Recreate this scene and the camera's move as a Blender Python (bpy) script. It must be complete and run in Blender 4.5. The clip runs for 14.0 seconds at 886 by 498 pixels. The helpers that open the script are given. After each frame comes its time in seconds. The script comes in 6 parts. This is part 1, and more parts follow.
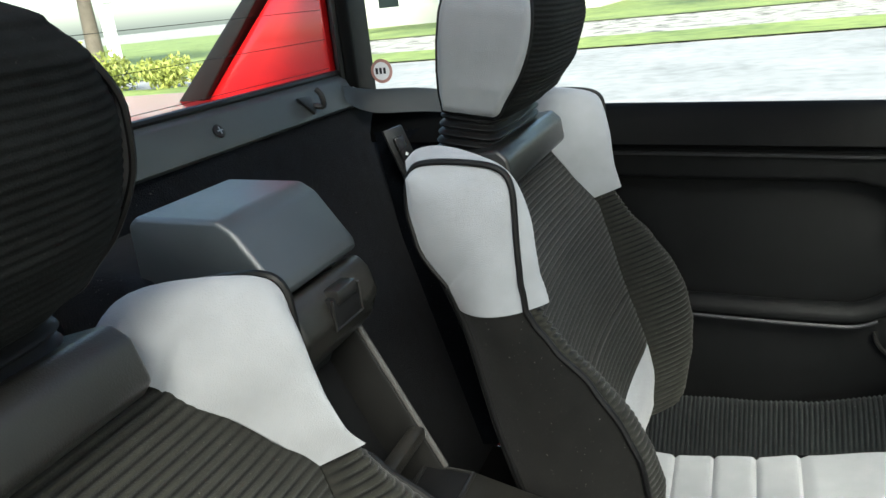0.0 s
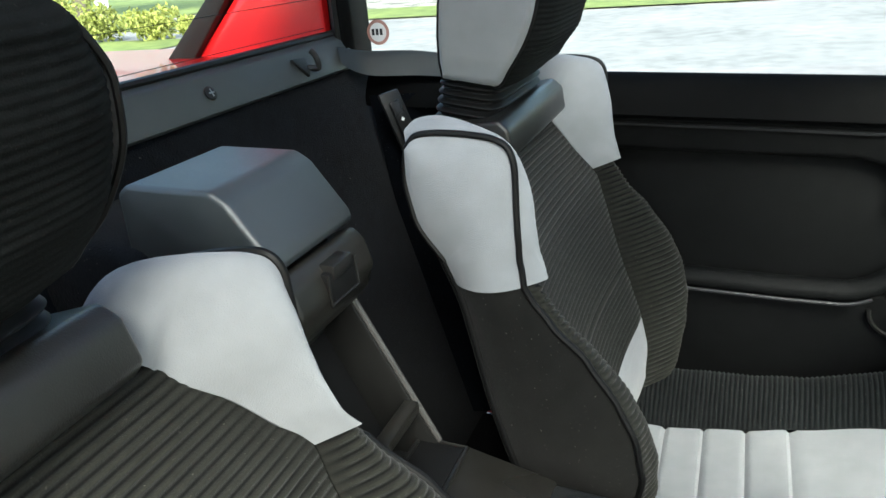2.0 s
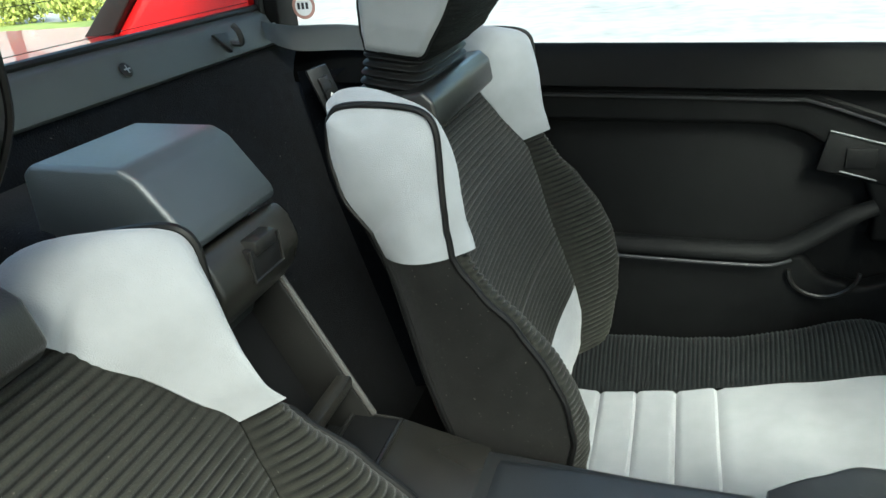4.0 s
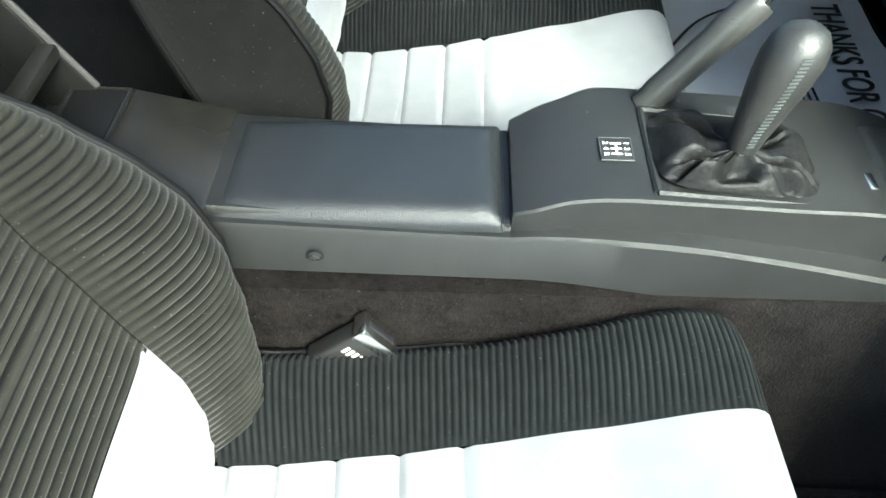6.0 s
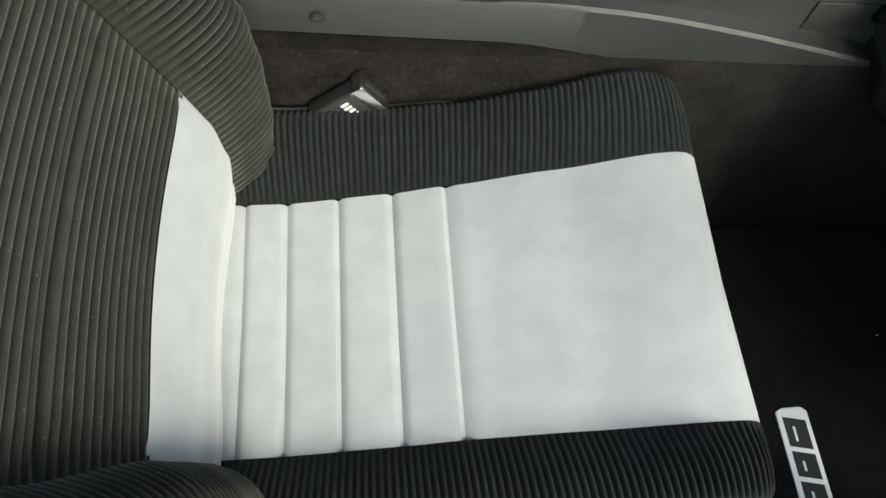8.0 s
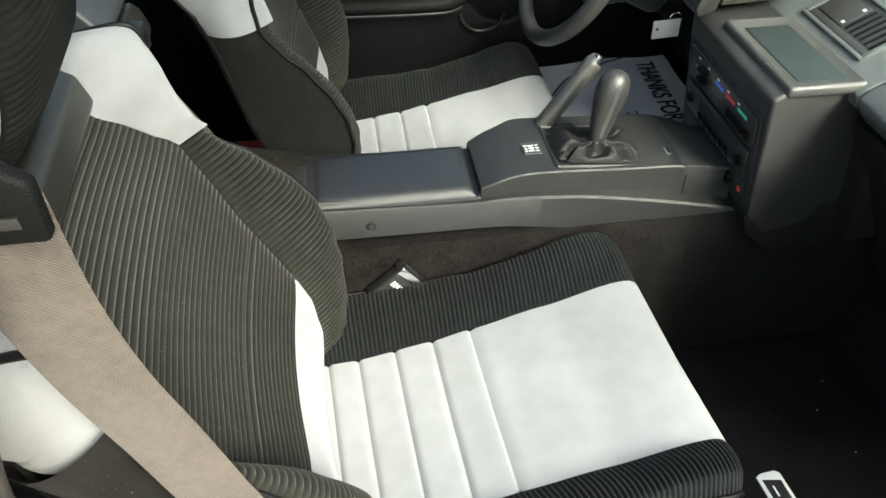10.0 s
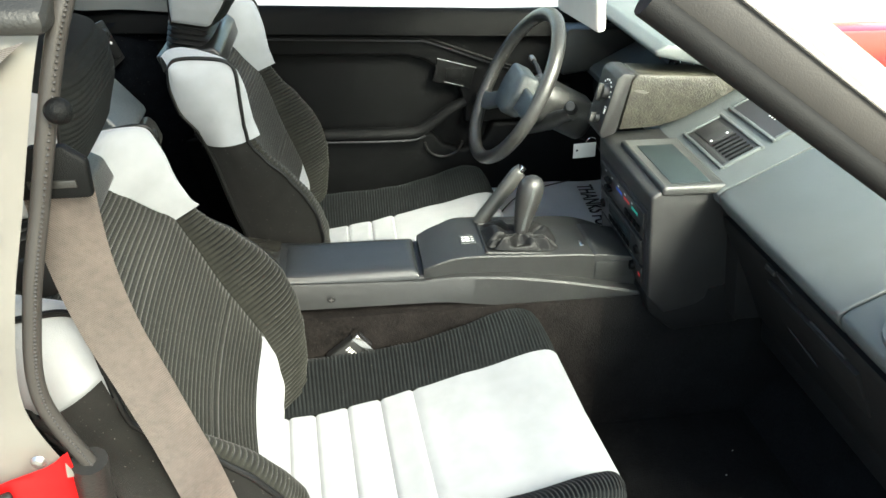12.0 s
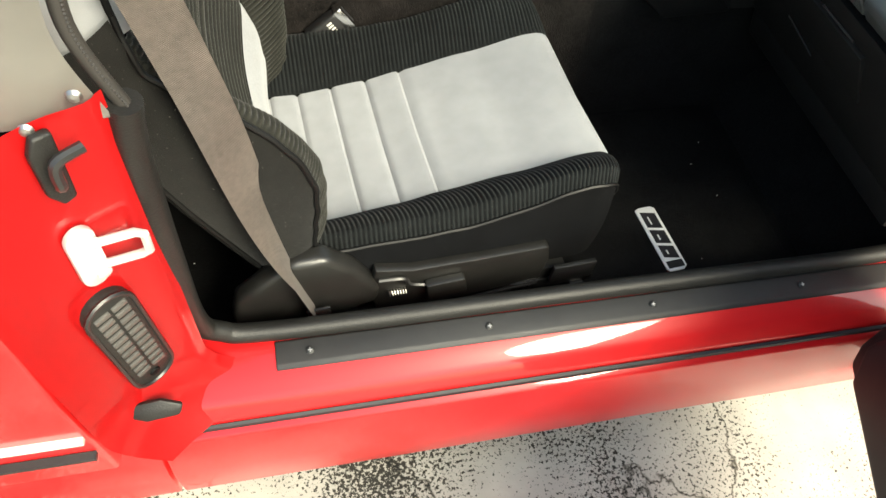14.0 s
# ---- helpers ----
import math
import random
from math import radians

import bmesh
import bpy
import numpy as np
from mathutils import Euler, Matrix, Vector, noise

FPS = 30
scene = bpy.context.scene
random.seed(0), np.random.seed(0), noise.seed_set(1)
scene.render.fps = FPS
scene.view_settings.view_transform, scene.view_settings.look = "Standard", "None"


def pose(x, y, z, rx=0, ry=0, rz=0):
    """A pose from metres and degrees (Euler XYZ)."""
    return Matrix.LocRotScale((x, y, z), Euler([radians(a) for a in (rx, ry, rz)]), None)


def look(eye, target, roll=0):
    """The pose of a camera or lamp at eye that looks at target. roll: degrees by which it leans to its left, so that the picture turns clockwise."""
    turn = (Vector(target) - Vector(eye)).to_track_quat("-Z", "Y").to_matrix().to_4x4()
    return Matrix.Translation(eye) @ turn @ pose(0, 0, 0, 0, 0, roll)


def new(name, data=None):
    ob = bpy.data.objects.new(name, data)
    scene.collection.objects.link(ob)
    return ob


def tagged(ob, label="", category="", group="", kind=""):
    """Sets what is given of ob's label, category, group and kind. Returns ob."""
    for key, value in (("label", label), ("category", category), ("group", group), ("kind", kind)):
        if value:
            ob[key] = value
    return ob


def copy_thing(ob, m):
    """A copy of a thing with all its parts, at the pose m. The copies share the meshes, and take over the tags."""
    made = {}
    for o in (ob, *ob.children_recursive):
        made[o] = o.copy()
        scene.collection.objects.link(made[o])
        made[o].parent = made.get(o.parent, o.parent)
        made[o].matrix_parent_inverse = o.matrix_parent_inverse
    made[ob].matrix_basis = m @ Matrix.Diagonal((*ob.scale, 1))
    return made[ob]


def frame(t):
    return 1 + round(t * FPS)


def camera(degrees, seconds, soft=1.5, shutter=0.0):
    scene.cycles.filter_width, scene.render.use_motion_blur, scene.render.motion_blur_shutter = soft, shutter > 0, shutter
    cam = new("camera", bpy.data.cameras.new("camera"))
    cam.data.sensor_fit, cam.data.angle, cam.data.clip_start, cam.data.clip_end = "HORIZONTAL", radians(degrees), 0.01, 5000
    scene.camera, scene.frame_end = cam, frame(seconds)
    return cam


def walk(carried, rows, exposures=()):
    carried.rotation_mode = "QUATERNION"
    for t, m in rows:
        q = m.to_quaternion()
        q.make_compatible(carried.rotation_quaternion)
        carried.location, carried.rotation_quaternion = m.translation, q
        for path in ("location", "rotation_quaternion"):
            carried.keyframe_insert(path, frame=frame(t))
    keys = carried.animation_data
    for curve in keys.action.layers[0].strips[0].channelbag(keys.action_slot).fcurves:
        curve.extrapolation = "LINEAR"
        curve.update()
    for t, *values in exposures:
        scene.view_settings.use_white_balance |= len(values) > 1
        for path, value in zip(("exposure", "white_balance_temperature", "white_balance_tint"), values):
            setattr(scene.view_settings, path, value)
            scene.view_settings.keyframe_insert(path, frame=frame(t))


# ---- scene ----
cam = camera(64.12, 14.0)
PATH = [
    (0, (0.3470, -0.5307, 1.1166), (-0.4283, 1.1893, 0.4529), -6.20),
    (0.5, (0.3463, -0.5474, 1.1313), (-0.4606, 1.1382, 0.4190), -5.29),
    (1, (0.3545, -0.5522, 1.1355), (-0.4580, 1.1164, 0.3899), -6.30),
    (1.5, (0.3396, -0.5294, 1.1315), (-0.4345, 1.1579, 0.3873), -6.07),
    (2, (0.3322, -0.5155, 1.1249), (-0.4098, 1.1745, 0.3544), -4.89),
    (2.2, (0.3358, -0.5120, 1.1263), (-0.3806, 1.1808, 0.3381), -3.98),
    (4.3, (0.3602, -0.5104, 1.1089), (-0.1876, 1.2105, 0.2495), -5.36),
    (4.5, (0.3683, -0.5021, 1.0900), (-0.0897, 1.1734, 0.0986), -4.48),
    (5, (0.3915, -0.4575, 1.0193), (0.2043, 1.2572, 0.0070), 1.65),
    (5.5, (0.4047, -0.4589, 0.9860), (0.4031, 1.0748, -0.2976), 1.56),
    (6, (0.4098, -0.4912, 1.0583), (0.3689, 0.7908, -0.4762), 0.08),
    (6.5, (0.3842, -0.5509, 1.0993), (0.3909, 0.5678, -0.5586), 4.93),
    (7, (0.3727, -0.5581, 1.1052), (0.5266, 0.4813, -0.5965), 9.24),
    (7.5, (0.3770, -0.5740, 1.1211), (0.5049, 0.2719, -0.6868), 10.11),
    (7.7, (0.3731, -0.5858, 1.1259), (0.4979, 0.2259, -0.6977), 9.56),
    (9.8, (0.2758, -0.8098, 1.2662), (0.4716, 0.4874, -0.2434), 7.27),
    (10, (0.2631, -0.9222, 1.3013), (0.4870, 0.5086, -0.0780), 0.36),
    (10.5, (0.2934, -1.0966, 1.3564), (0.6324, 0.4361, 0.1171), -0.86),
    (11, (0.3134, -1.2025, 1.3457), (0.6460, 0.3960, 0.1906), 5.08),
    (11.5, (0.3447, -1.2223, 1.3455), (0.5940, 0.4408, 0.2629), 4.34),
    (12, (0.3225, -1.1826, 1.3477), (0.5803, 0.4945, 0.2890), 1.00),
    (12.5, (0.2766, -1.1560, 1.3161), (0.7086, 0.3764, 0.1057), 9.10),
    (13, (0.2547, -1.1444, 1.2998), (0.7442, 0.2793, -0.0168), 15.57),
    (13.5, (0.2532, -1.1604, 1.2961), (0.6636, 0.0702, -0.2261), 11.75),
    (14, (0.2099, -1.1737, 1.2771), (0.6105, -0.0762, -0.3462), 10.28),
]
walk(cam, [(t, look(eye, target, roll)) for t, eye, target, roll in PATH], exposures=[(0, 1.80, 6350, 0), (2.2, 1.80, 6200, -2), (4.5, 2.25, 6200, -8), (5.0, 2.86, 6000, -8), (5.5, 2.88, 6000, -8), (6.0, 2.75, 6100, -7), (6.5, 2.38, 6400, -5), (7.0, 2.05, 6600, -4), (7.5, 1.68, 6600, -4), (10, 2.1, 6800, -3), (10.5, 2.35, 6700, -3), (11, 2.52, 6750, -3), (12, 2.46, 6700, -4), (12.5, 2.28, 6700, -4), (13.2, 1.98, 6900, -3), (14, 1.75, 7300, -2)])

# ---- light ----
world = bpy.data.worlds.new("sky")
scene.world = world
world.use_nodes = True
wn = world.node_tree.nodes
sky = wn.new("ShaderNodeTexSky")
sky.sky_type = "NISHITA"
sky.sun_disc = False
SUN_EL, SUN_AZ = radians(42), radians(-58)  # azimuth from +x towards +y
sky.sun_elevation = SUN_EL
sky.sun_rotation = radians(90) - SUN_AZ
sky.air_density, sky.dust_density, sky.ozone_density = 1.0, 2.5, 0.6
world.node_tree.links.new(sky.outputs[0], wn["Background"].inputs[0])
wn["Background"].inputs[1].default_value = 0.15
sun = new("sun", bpy.data.lights.new("sun", "SUN"))
sun.data.energy, sun.data.angle, sun.data.color = 2.6, radians(26), (1.0, 0.945, 0.87)
sun.matrix_world = look((0, 0, 0), (-math.cos(SUN_EL) * math.cos(SUN_AZ), -math.cos(SUN_EL) * math.sin(SUN_AZ), -math.sin(SUN_EL)))


# ---- materials ----
def material(name, color, rough=0.6, metal=0.0, vary=0.25, scale=40.0, bump=0.0, bump_scale=400.0, coat=0.0, sheen=0.0, spec=0.5, second=None, fleck=0.0, wear=0.0):
    m = bpy.data.materials.new(name)
    m.use_nodes = True
    nt = m.node_tree
    nd, ln = nt.nodes, nt.links
    b = nd["Principled BSDF"]
    co = nd.new("ShaderNodeTexCoord")
    n1 = nd.new("ShaderNodeTexNoise")
    n1.inputs["Scale"].default_value, n1.inputs["Detail"].default_value = scale, 5.0
    ln.new(co.outputs["Object"], n1.inputs["Vector"])
    n2 = nd.new("ShaderNodeTexNoise")
    n2.inputs["Scale"].default_value, n2.inputs["Detail"].default_value = scale * 0.13, 3.0
    ln.new(co.outputs["Object"], n2.inputs["Vector"])
    mixf = nd.new("ShaderNodeMath")
    mixf.operation = "MULTIPLY_ADD"
    mixf.inputs[1].default_value = 0.5
    ln.new(n1.outputs[0], mixf.inputs[0])
    half = nd.new("ShaderNodeMath")
    half.operation = "MULTIPLY"
    half.inputs[1].default_value = 0.5
    ln.new(n2.outputs[0], half.inputs[0])
    ln.new(half.outputs[0], mixf.inputs[2])
    ramp = nd.new("ShaderNodeValToRGB")
    lo = [c * (1 - vary) for c in color]
    hi = [min(1.0, c * (1 + vary)) for c in (second or color)]
    ramp.color_ramp.elements[0].position, ramp.color_ramp.elements[0].color = 0.3, (*lo, 1)
    ramp.color_ramp.elements[1].position, ramp.color_ramp.elements[1].color = 0.7, (*hi, 1)
    ln.new(mixf.outputs[0], ramp.inputs[0])
    out = ramp.outputs[0]
    if fleck:
        n3 = nd.new("ShaderNodeTexNoise")
        n3.inputs["Scale"].default_value, n3.inputs["Detail"].default_value = 330.0, 2.0
        ln.new(co.outputs["Object"], n3.inputs["Vector"])
        r3 = nd.new("ShaderNodeValToRGB")
        r3.color_ramp.elements[0].position, r3.color_ramp.elements[1].position = 0.70, 0.78
        ln.new(n3.outputs[0], r3.inputs[0])
        mx = nd.new("ShaderNodeMix")
        mx.data_type = "RGBA"
        mx.inputs["B"].default_value = (fleck, fleck * 0.95, fleck * 0.85, 1)
        ln.new(r3.outputs[0], mx.inputs["Factor"])
        ln.new(out, mx.inputs["A"])
        out = mx.outputs["Result"]
    ln.new(out, b.inputs["Base Color"])
    rr = nd.new("ShaderNodeMapRange")
    rr.inputs["To Min"].default_value, rr.inputs["To Max"].default_value = max(0.02, rough - 0.12 - wear), min(1.0, rough + 0.1)
    ln.new(n2.outputs[0], rr.inputs["Value"])
    ln.new(rr.outputs[0], b.inputs["Roughness"])
    b.inputs["Metallic"].default_value = metal
    b.inputs["Specular IOR Level"].default_value = spec
    b.inputs["Coat Weight"].default_value, b.inputs["Coat Roughness"].default_value = coat, 0.04
    b.inputs["Sheen Weight"].default_value, b.inputs["Sheen Roughness"].default_value = sheen, 0.5
    if bump:
        n4 = nd.new("ShaderNodeTexNoise")
        n4.inputs["Scale"].default_value, n4.inputs["Detail"].default_value = bump_scale, 4.0
        ln.new(co.outputs["Object"], n4.inputs["Vector"])
        bp = nd.new("ShaderNodeBump")
        bp.inputs["Strength"].default_value, bp.inputs["Distance"].default_value = bump, 0.002
        ln.new(n4.outputs[0], bp.inputs["Height"])
        ln.new(bp.outputs[0], b.inputs["Normal"])
    return m


HEADC = material("fine_black_cord", (0.0075, 0.0082, 0.0080), 0.9, vary=0.4, scale=60, bump=0.3, bump_scale=900, spec=0.08, fleck=0.03)
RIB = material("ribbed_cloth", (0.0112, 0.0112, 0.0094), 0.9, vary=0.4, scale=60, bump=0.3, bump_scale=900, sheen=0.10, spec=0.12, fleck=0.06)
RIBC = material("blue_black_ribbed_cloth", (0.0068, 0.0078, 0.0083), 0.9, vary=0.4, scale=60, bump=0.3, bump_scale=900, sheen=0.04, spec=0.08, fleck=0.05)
CLOTH = material("black_suede_cloth", (0.0068, 0.0066, 0.0060), 0.92, vary=0.4, scale=35, bump=0.4, bump_scale=1200, sheen=0.05, spec=0.10, fleck=0.10)
SKIRT = material("plain_black_cloth", (0.0028, 0.0030, 0.0035), 0.9, vary=0.4, scale=35, bump=0.4, bump_scale=1200, spec=0.10, fleck=0.04)
COVER = material("shiny_black_moulding", (0.012, 0.0118, 0.011), 0.33, vary=0.3, scale=25, bump=0.2, bump_scale=900)
WHITE = material("light_grey_suede", (0.222, 0.230, 0.242), 0.9, vary=0.12, scale=28, bump=0.35, bump_scale=1000, sheen=0.25, spec=0.2)
PIPE = material("black_piping", (0.003, 0.003, 0.003), 0.55, vary=0.2, spec=0.25)
PLAST = material("black_grained_plastic", (0.0158, 0.0163, 0.0160), 0.42, vary=0.2, scale=50, bump=0.35, bump_scale=1300, wear=0.04, spec=0.42)
PAD = material("dark_grey_vinyl", (0.056, 0.063, 0.064), 0.45, vary=0.12, scale=20, bump=0.3, bump_scale=1400)
VINYL = material("black_vinyl_lid", (0.0165, 0.018, 0.0195), 0.36, vary=0.2, scale=25, bump=0.3, bump_scale=900)
SATIN = material("satin_black_plastic", (0.028, 0.033, 0.036), 0.36, vary=0.2, scale=40, bump=0.25, bump_scale=1200, spec=1.0)
DARKP = material("dull_black_plastic", (0.014, 0.014, 0.014), 0.5, vary=0.25, scale=50, bump=0.3, bump_scale=1200)
DULLP = material("greyed_plastic", (0.055, 0.052, 0.048), 0.5, vary=0.3, bump=0.3)
GLOSSP = material("smooth_black_plastic", (0.016, 0.016, 0.016), 0.3, vary=0.2)
BRONZE = material("worn_dark_plastic", (0.0165, 0.0155, 0.0130), 0.30, vary=0.25, bump=0.25, bump_scale=900)
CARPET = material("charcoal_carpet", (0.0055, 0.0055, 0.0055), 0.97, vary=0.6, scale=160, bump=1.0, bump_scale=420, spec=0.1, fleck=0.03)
# the tunnel's carpet again, with shade under the dash put into the colour
CARPET_SHADE = material("shaded_brown_carpet", (0.010, 0.0088, 0.0082), 0.97, vary=0.8, scale=150, bump=1.0, bump_scale=380, spec=0.1, fleck=0.04)
KNOB = material("dark_grey_leather", (0.015, 0.015, 0.0145), 0.47, vary=0.2, scale=70, bump=0.2, bump_scale=420)
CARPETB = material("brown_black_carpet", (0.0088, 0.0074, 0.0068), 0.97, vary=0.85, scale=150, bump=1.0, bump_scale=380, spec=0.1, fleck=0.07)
FELT = material("black_felt", (0.0042, 0.0054, 0.0078), 0.95, vary=0.7, scale=45, bump=0.8, bump_scale=500, spec=0.05, sheen=0.04, fleck=0.16)
RED = material("red_car_paint", (0.50, 0.009, 0.012), 0.35, spec=0.25, vary=0.06, scale=6, coat=0.7)
RUBBER = material("black_rubber", (0.0095, 0.0093, 0.0085), 0.5, vary=0.3, bump=0.3, spec=0.35)
CHROME = material("bright_steel", (0.75, 0.75, 0.74), 0.22, metal=1.0, vary=0.08)
DULLM = material("dull_steel", (0.42, 0.41, 0.39), 0.4, metal=1.0, vary=0.2)
SILVER = material("silver_plastic", (0.55, 0.54, 0.50), 0.4, vary=0.1)
WHITEP = material("white_print", (0.8, 0.8, 0.78), 0.6, vary=0.05)
LEATHER = material("black_leather", (0.026, 0.026, 0.025), 0.34, vary=0.3, scale=70, bump=0.45, bump_scale=260)
GREYL = material("grey_leather", (0.034, 0.034, 0.032), 0.38, vary=0.15, scale=70, bump=0.18, bump_scale=420)
WEBB = material("taupe_webbing", (0.175, 0.142, 0.122), 0.45, vary=0.3, scale=140, bump=0.5, bump_scale=900, sheen=0.2)
PAPER = material("paper_mat", (0.80, 0.82, 0.84), 0.85, vary=0.10, scale=14, bump=0.3, bump_scale=120)
TRAY = material("grey_tray_frame", (0.030, 0.031, 0.030), 0.42, vary=0.15, scale=30, bump=0.25, bump_scale=1200)
SCREEN = material("grey_tray_liner", (0.014, 0.020, 0.021), 0.6, vary=0.1, spec=0.2)
MATTE = material("matte_black_trim", (0.0055, 0.0055, 0.0056), 0.7, vary=0.3, bump=0.3, bump_scale=900, spec=0.2)
LINING = material("grained_black_lining", (0.0032, 0.0034, 0.0035), 0.5, vary=0.3, scale=30, bump=0.4, bump_scale=1000, spec=0.08)
PILLARG = material("grey_brown_pillar_trim", (0.026, 0.0235, 0.0215), 0.5, vary=0.25, scale=20, bump=0.15, bump_scale=600, spec=0.3)
BOOT = material("soft_black_leather", (0.0060, 0.0061, 0.0063), 0.58, vary=0.4, scale=80, bump=0.35, bump_scale=240, spec=0.2)
ZINC = material("white_zinc_plate", (0.62, 0.62, 0.60), 0.42, metal=0.55, vary=0.15, scale=60)
INK = material("black_ink", (0.01, 0.01, 0.012), 0.6)
STICKR = material("faded_red_print", (0.42, 0.22, 0.18), 0.6)
REDINK = material("red_dye", (0.6, 0.03, 0.03), 0.5)
BLUEINK = material("blue_dye", (0.03, 0.12, 0.6), 0.5)
GREENINK = material("green_dye", (0.05, 0.5, 0.35), 0.5)
LINER = material("pale_headliner", (0.5, 0.49, 0.46), 0.9, vary=0.08, bump=0.3)
# glossy trim whose pale base colour stands in for reflected sky
PILLAR = material("sky_toned_pillar_trim", (0.24, 0.225, 0.20), 0.25, vary=0.2, scale=9, coat=0.6)
CONCRETE = material("weathered_concrete", (0.36, 0.34, 0.295), 0.9, vary=0.25, scale=9, bump=0.6, bump_scale=60)
STREAK = material("textured_side_panel", (0.0225, 0.0212, 0.0155), 0.5, vary=0.8, scale=300, bump=0.8, bump_scale=300)
GRASS = material("lawn_grass", (0.10, 0.16, 0.035), 0.95, vary=0.35, scale=3, second=(0.19, 0.23, 0.06))
LEAF = material("shrub_leaf", (0.10, 0.15, 0.03), 0.7, vary=0.5, scale=9, second=(0.30, 0.32, 0.07))
BARK = material("tree_bark", (0.12, 0.10, 0.08), 0.9, vary=0.3, bump=0.8, bump_scale=40)
WALLP = material("pale_house_wall", (0.6, 0.58, 0.53), 0.9, vary=0.08, scale=2)
ROOFM = material("grey_shingle_roof", (0.15, 0.14, 0.13), 0.9, vary=0.3, scale=4)

# ribbed cloth: ridges lightened, grooves darkened by pointiness, shading put into the colour
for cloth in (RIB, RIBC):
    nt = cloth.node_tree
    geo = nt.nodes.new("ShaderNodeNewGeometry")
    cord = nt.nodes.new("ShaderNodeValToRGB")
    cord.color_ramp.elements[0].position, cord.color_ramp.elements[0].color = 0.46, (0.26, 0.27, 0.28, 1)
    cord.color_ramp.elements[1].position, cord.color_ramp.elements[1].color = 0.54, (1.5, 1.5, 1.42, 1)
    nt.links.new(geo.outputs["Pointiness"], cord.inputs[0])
    rib_shade = nt.nodes.new("ShaderNodeMix")
    rib_shade.data_type, rib_shade.blend_type = "RGBA", "MULTIPLY"
    rib_shade.inputs["Factor"].default_value = 1.0
    nt.links.new(nt.nodes["Principled BSDF"].inputs["Base Color"].links[0].from_socket, rib_shade.inputs["A"])
    nt.links.new(cord.outputs[0], rib_shade.inputs["B"])
    nt.links.new(rib_shade.outputs["Result"], nt.nodes["Principled BSDF"].inputs["Base Color"])

# webbing: fine cross weave
nt = WEBB.node_tree
wv = nt.nodes.new("ShaderNodeTexWave")
wv.bands_direction = "DIAGONAL"
wv.inputs["Scale"].default_value, wv.inputs["Distortion"].default_value = 250.0, 0.3
tc = nt.nodes.new("ShaderNodeTexCoord")
nt.links.new(tc.outputs["Object"], wv.inputs["Vector"])
bpn = nt.nodes.new("ShaderNodeBump")
bpn.inputs["Strength"].default_value, bpn.inputs["Distance"].default_value = 0.6, 0.0012
weave = nt.nodes.new("ShaderNodeMix")
weave.data_type, weave.blend_type = "RGBA", "MULTIPLY"
weave.inputs["Factor"].default_value = 0.3
nt.links.new(nt.nodes["Principled BSDF"].inputs["Base Color"].links[0].from_socket, weave.inputs["A"])
nt.links.new(wv.outputs["Color"], weave.inputs["B"])
nt.links.new(weave.outputs["Result"], nt.nodes["Principled BSDF"].inputs["Base Color"])
nt.links.new(wv.outputs["Fac"], bpn.inputs["Height"])
nt.links.new(bpn.outputs[0], nt.nodes["Principled BSDF"].inputs["Normal"])

# concrete: dark lichen specks, stains and cracks
nt = CONCRETE.node_tree
nd, ln = nt.nodes, nt.links
tc = nd.new("ShaderNodeTexCoord")
sp = nd.new("ShaderNodeTexNoise")
sp.inputs["Scale"].default_value, sp.inputs["Detail"].default_value, sp.inputs["Roughness"].default_value = 150.0, 6.0, 0.66
ln.new(tc.outputs["Object"], sp.inputs["Vector"])
pa = nd.new("ShaderNodeTexNoise")
pa.inputs["Scale"].default_value, pa.inputs["Detail"].default_value = 2.3, 5.0
ln.new(tc.outputs["Object"], pa.inputs["Vector"])
ad = nd.new("ShaderNodeMath")
ad.operation = "MULTIPLY_ADD"
ad.inputs[1].default_value = 0.8
ln.new(pa.outputs[0], ad.inputs[0])
ln.new(sp.outputs[0], ad.inputs[2])
rp = nd.new("ShaderNodeValToRGB")
rp.color_ramp.elements[0].position, rp.color_ramp.elements[0].color = 0.825, (0.06, 0.055, 0.045, 1)
rp.color_ramp.elements[1].position, rp.color_ramp.elements[1].color = 0.845, (1, 1, 1, 1)
ln.new(ad.outputs[0], rp.inputs[0])
vo = nd.new("ShaderNodeTexVoronoi")
vo.feature = "DISTANCE_TO_EDGE"
vo.inputs["Scale"].default_value = 1.3
wob = nd.new("ShaderNodeTexNoise")
wob.inputs["Scale"].default_value, wob.inputs["Detail"].default_value = 5.0, 6.0
ln.new(tc.outputs["Object"], wob.inputs["Vector"])
vm = nd.new("ShaderNodeVectorMath")
vm.operation = "MULTIPLY_ADD"
vm.inputs[1].default_value = (0.5, 0.5, 0.5)
ln.new(wob.outputs["Color"], vm.inputs[0])
ln.new(tc.outputs["Object"], vm.inputs[2])
ln.new(vm.outputs[0], vo.inputs["Vector"])
rc = nd.new("ShaderNodeValToRGB")
rc.color_ramp.elements[0].position, rc.color_ramp.elements[0].color = 0.0, (0.12, 0.11, 0.09, 1)
rc.color_ramp.elements[1].position, rc.color_ramp.elements[1].color = 0.008, (1, 1, 1, 1)
ln.new(vo.outputs["Distance"], rc.inputs[0])
m1 = nd.new("ShaderNodeMix")
m1.data_type, m1.blend_type = "RGBA", "MULTIPLY"
m1.inputs["Factor"].default_value = 1.0
ln.new(rp.outputs[0], m1.inputs["A"])
ln.new(rc.outputs[0], m1.inputs["B"])
base_out = nd["Principled BSDF"].inputs["Base Color"].links[0].from_socket
m2 = nd.new("ShaderNodeMix")
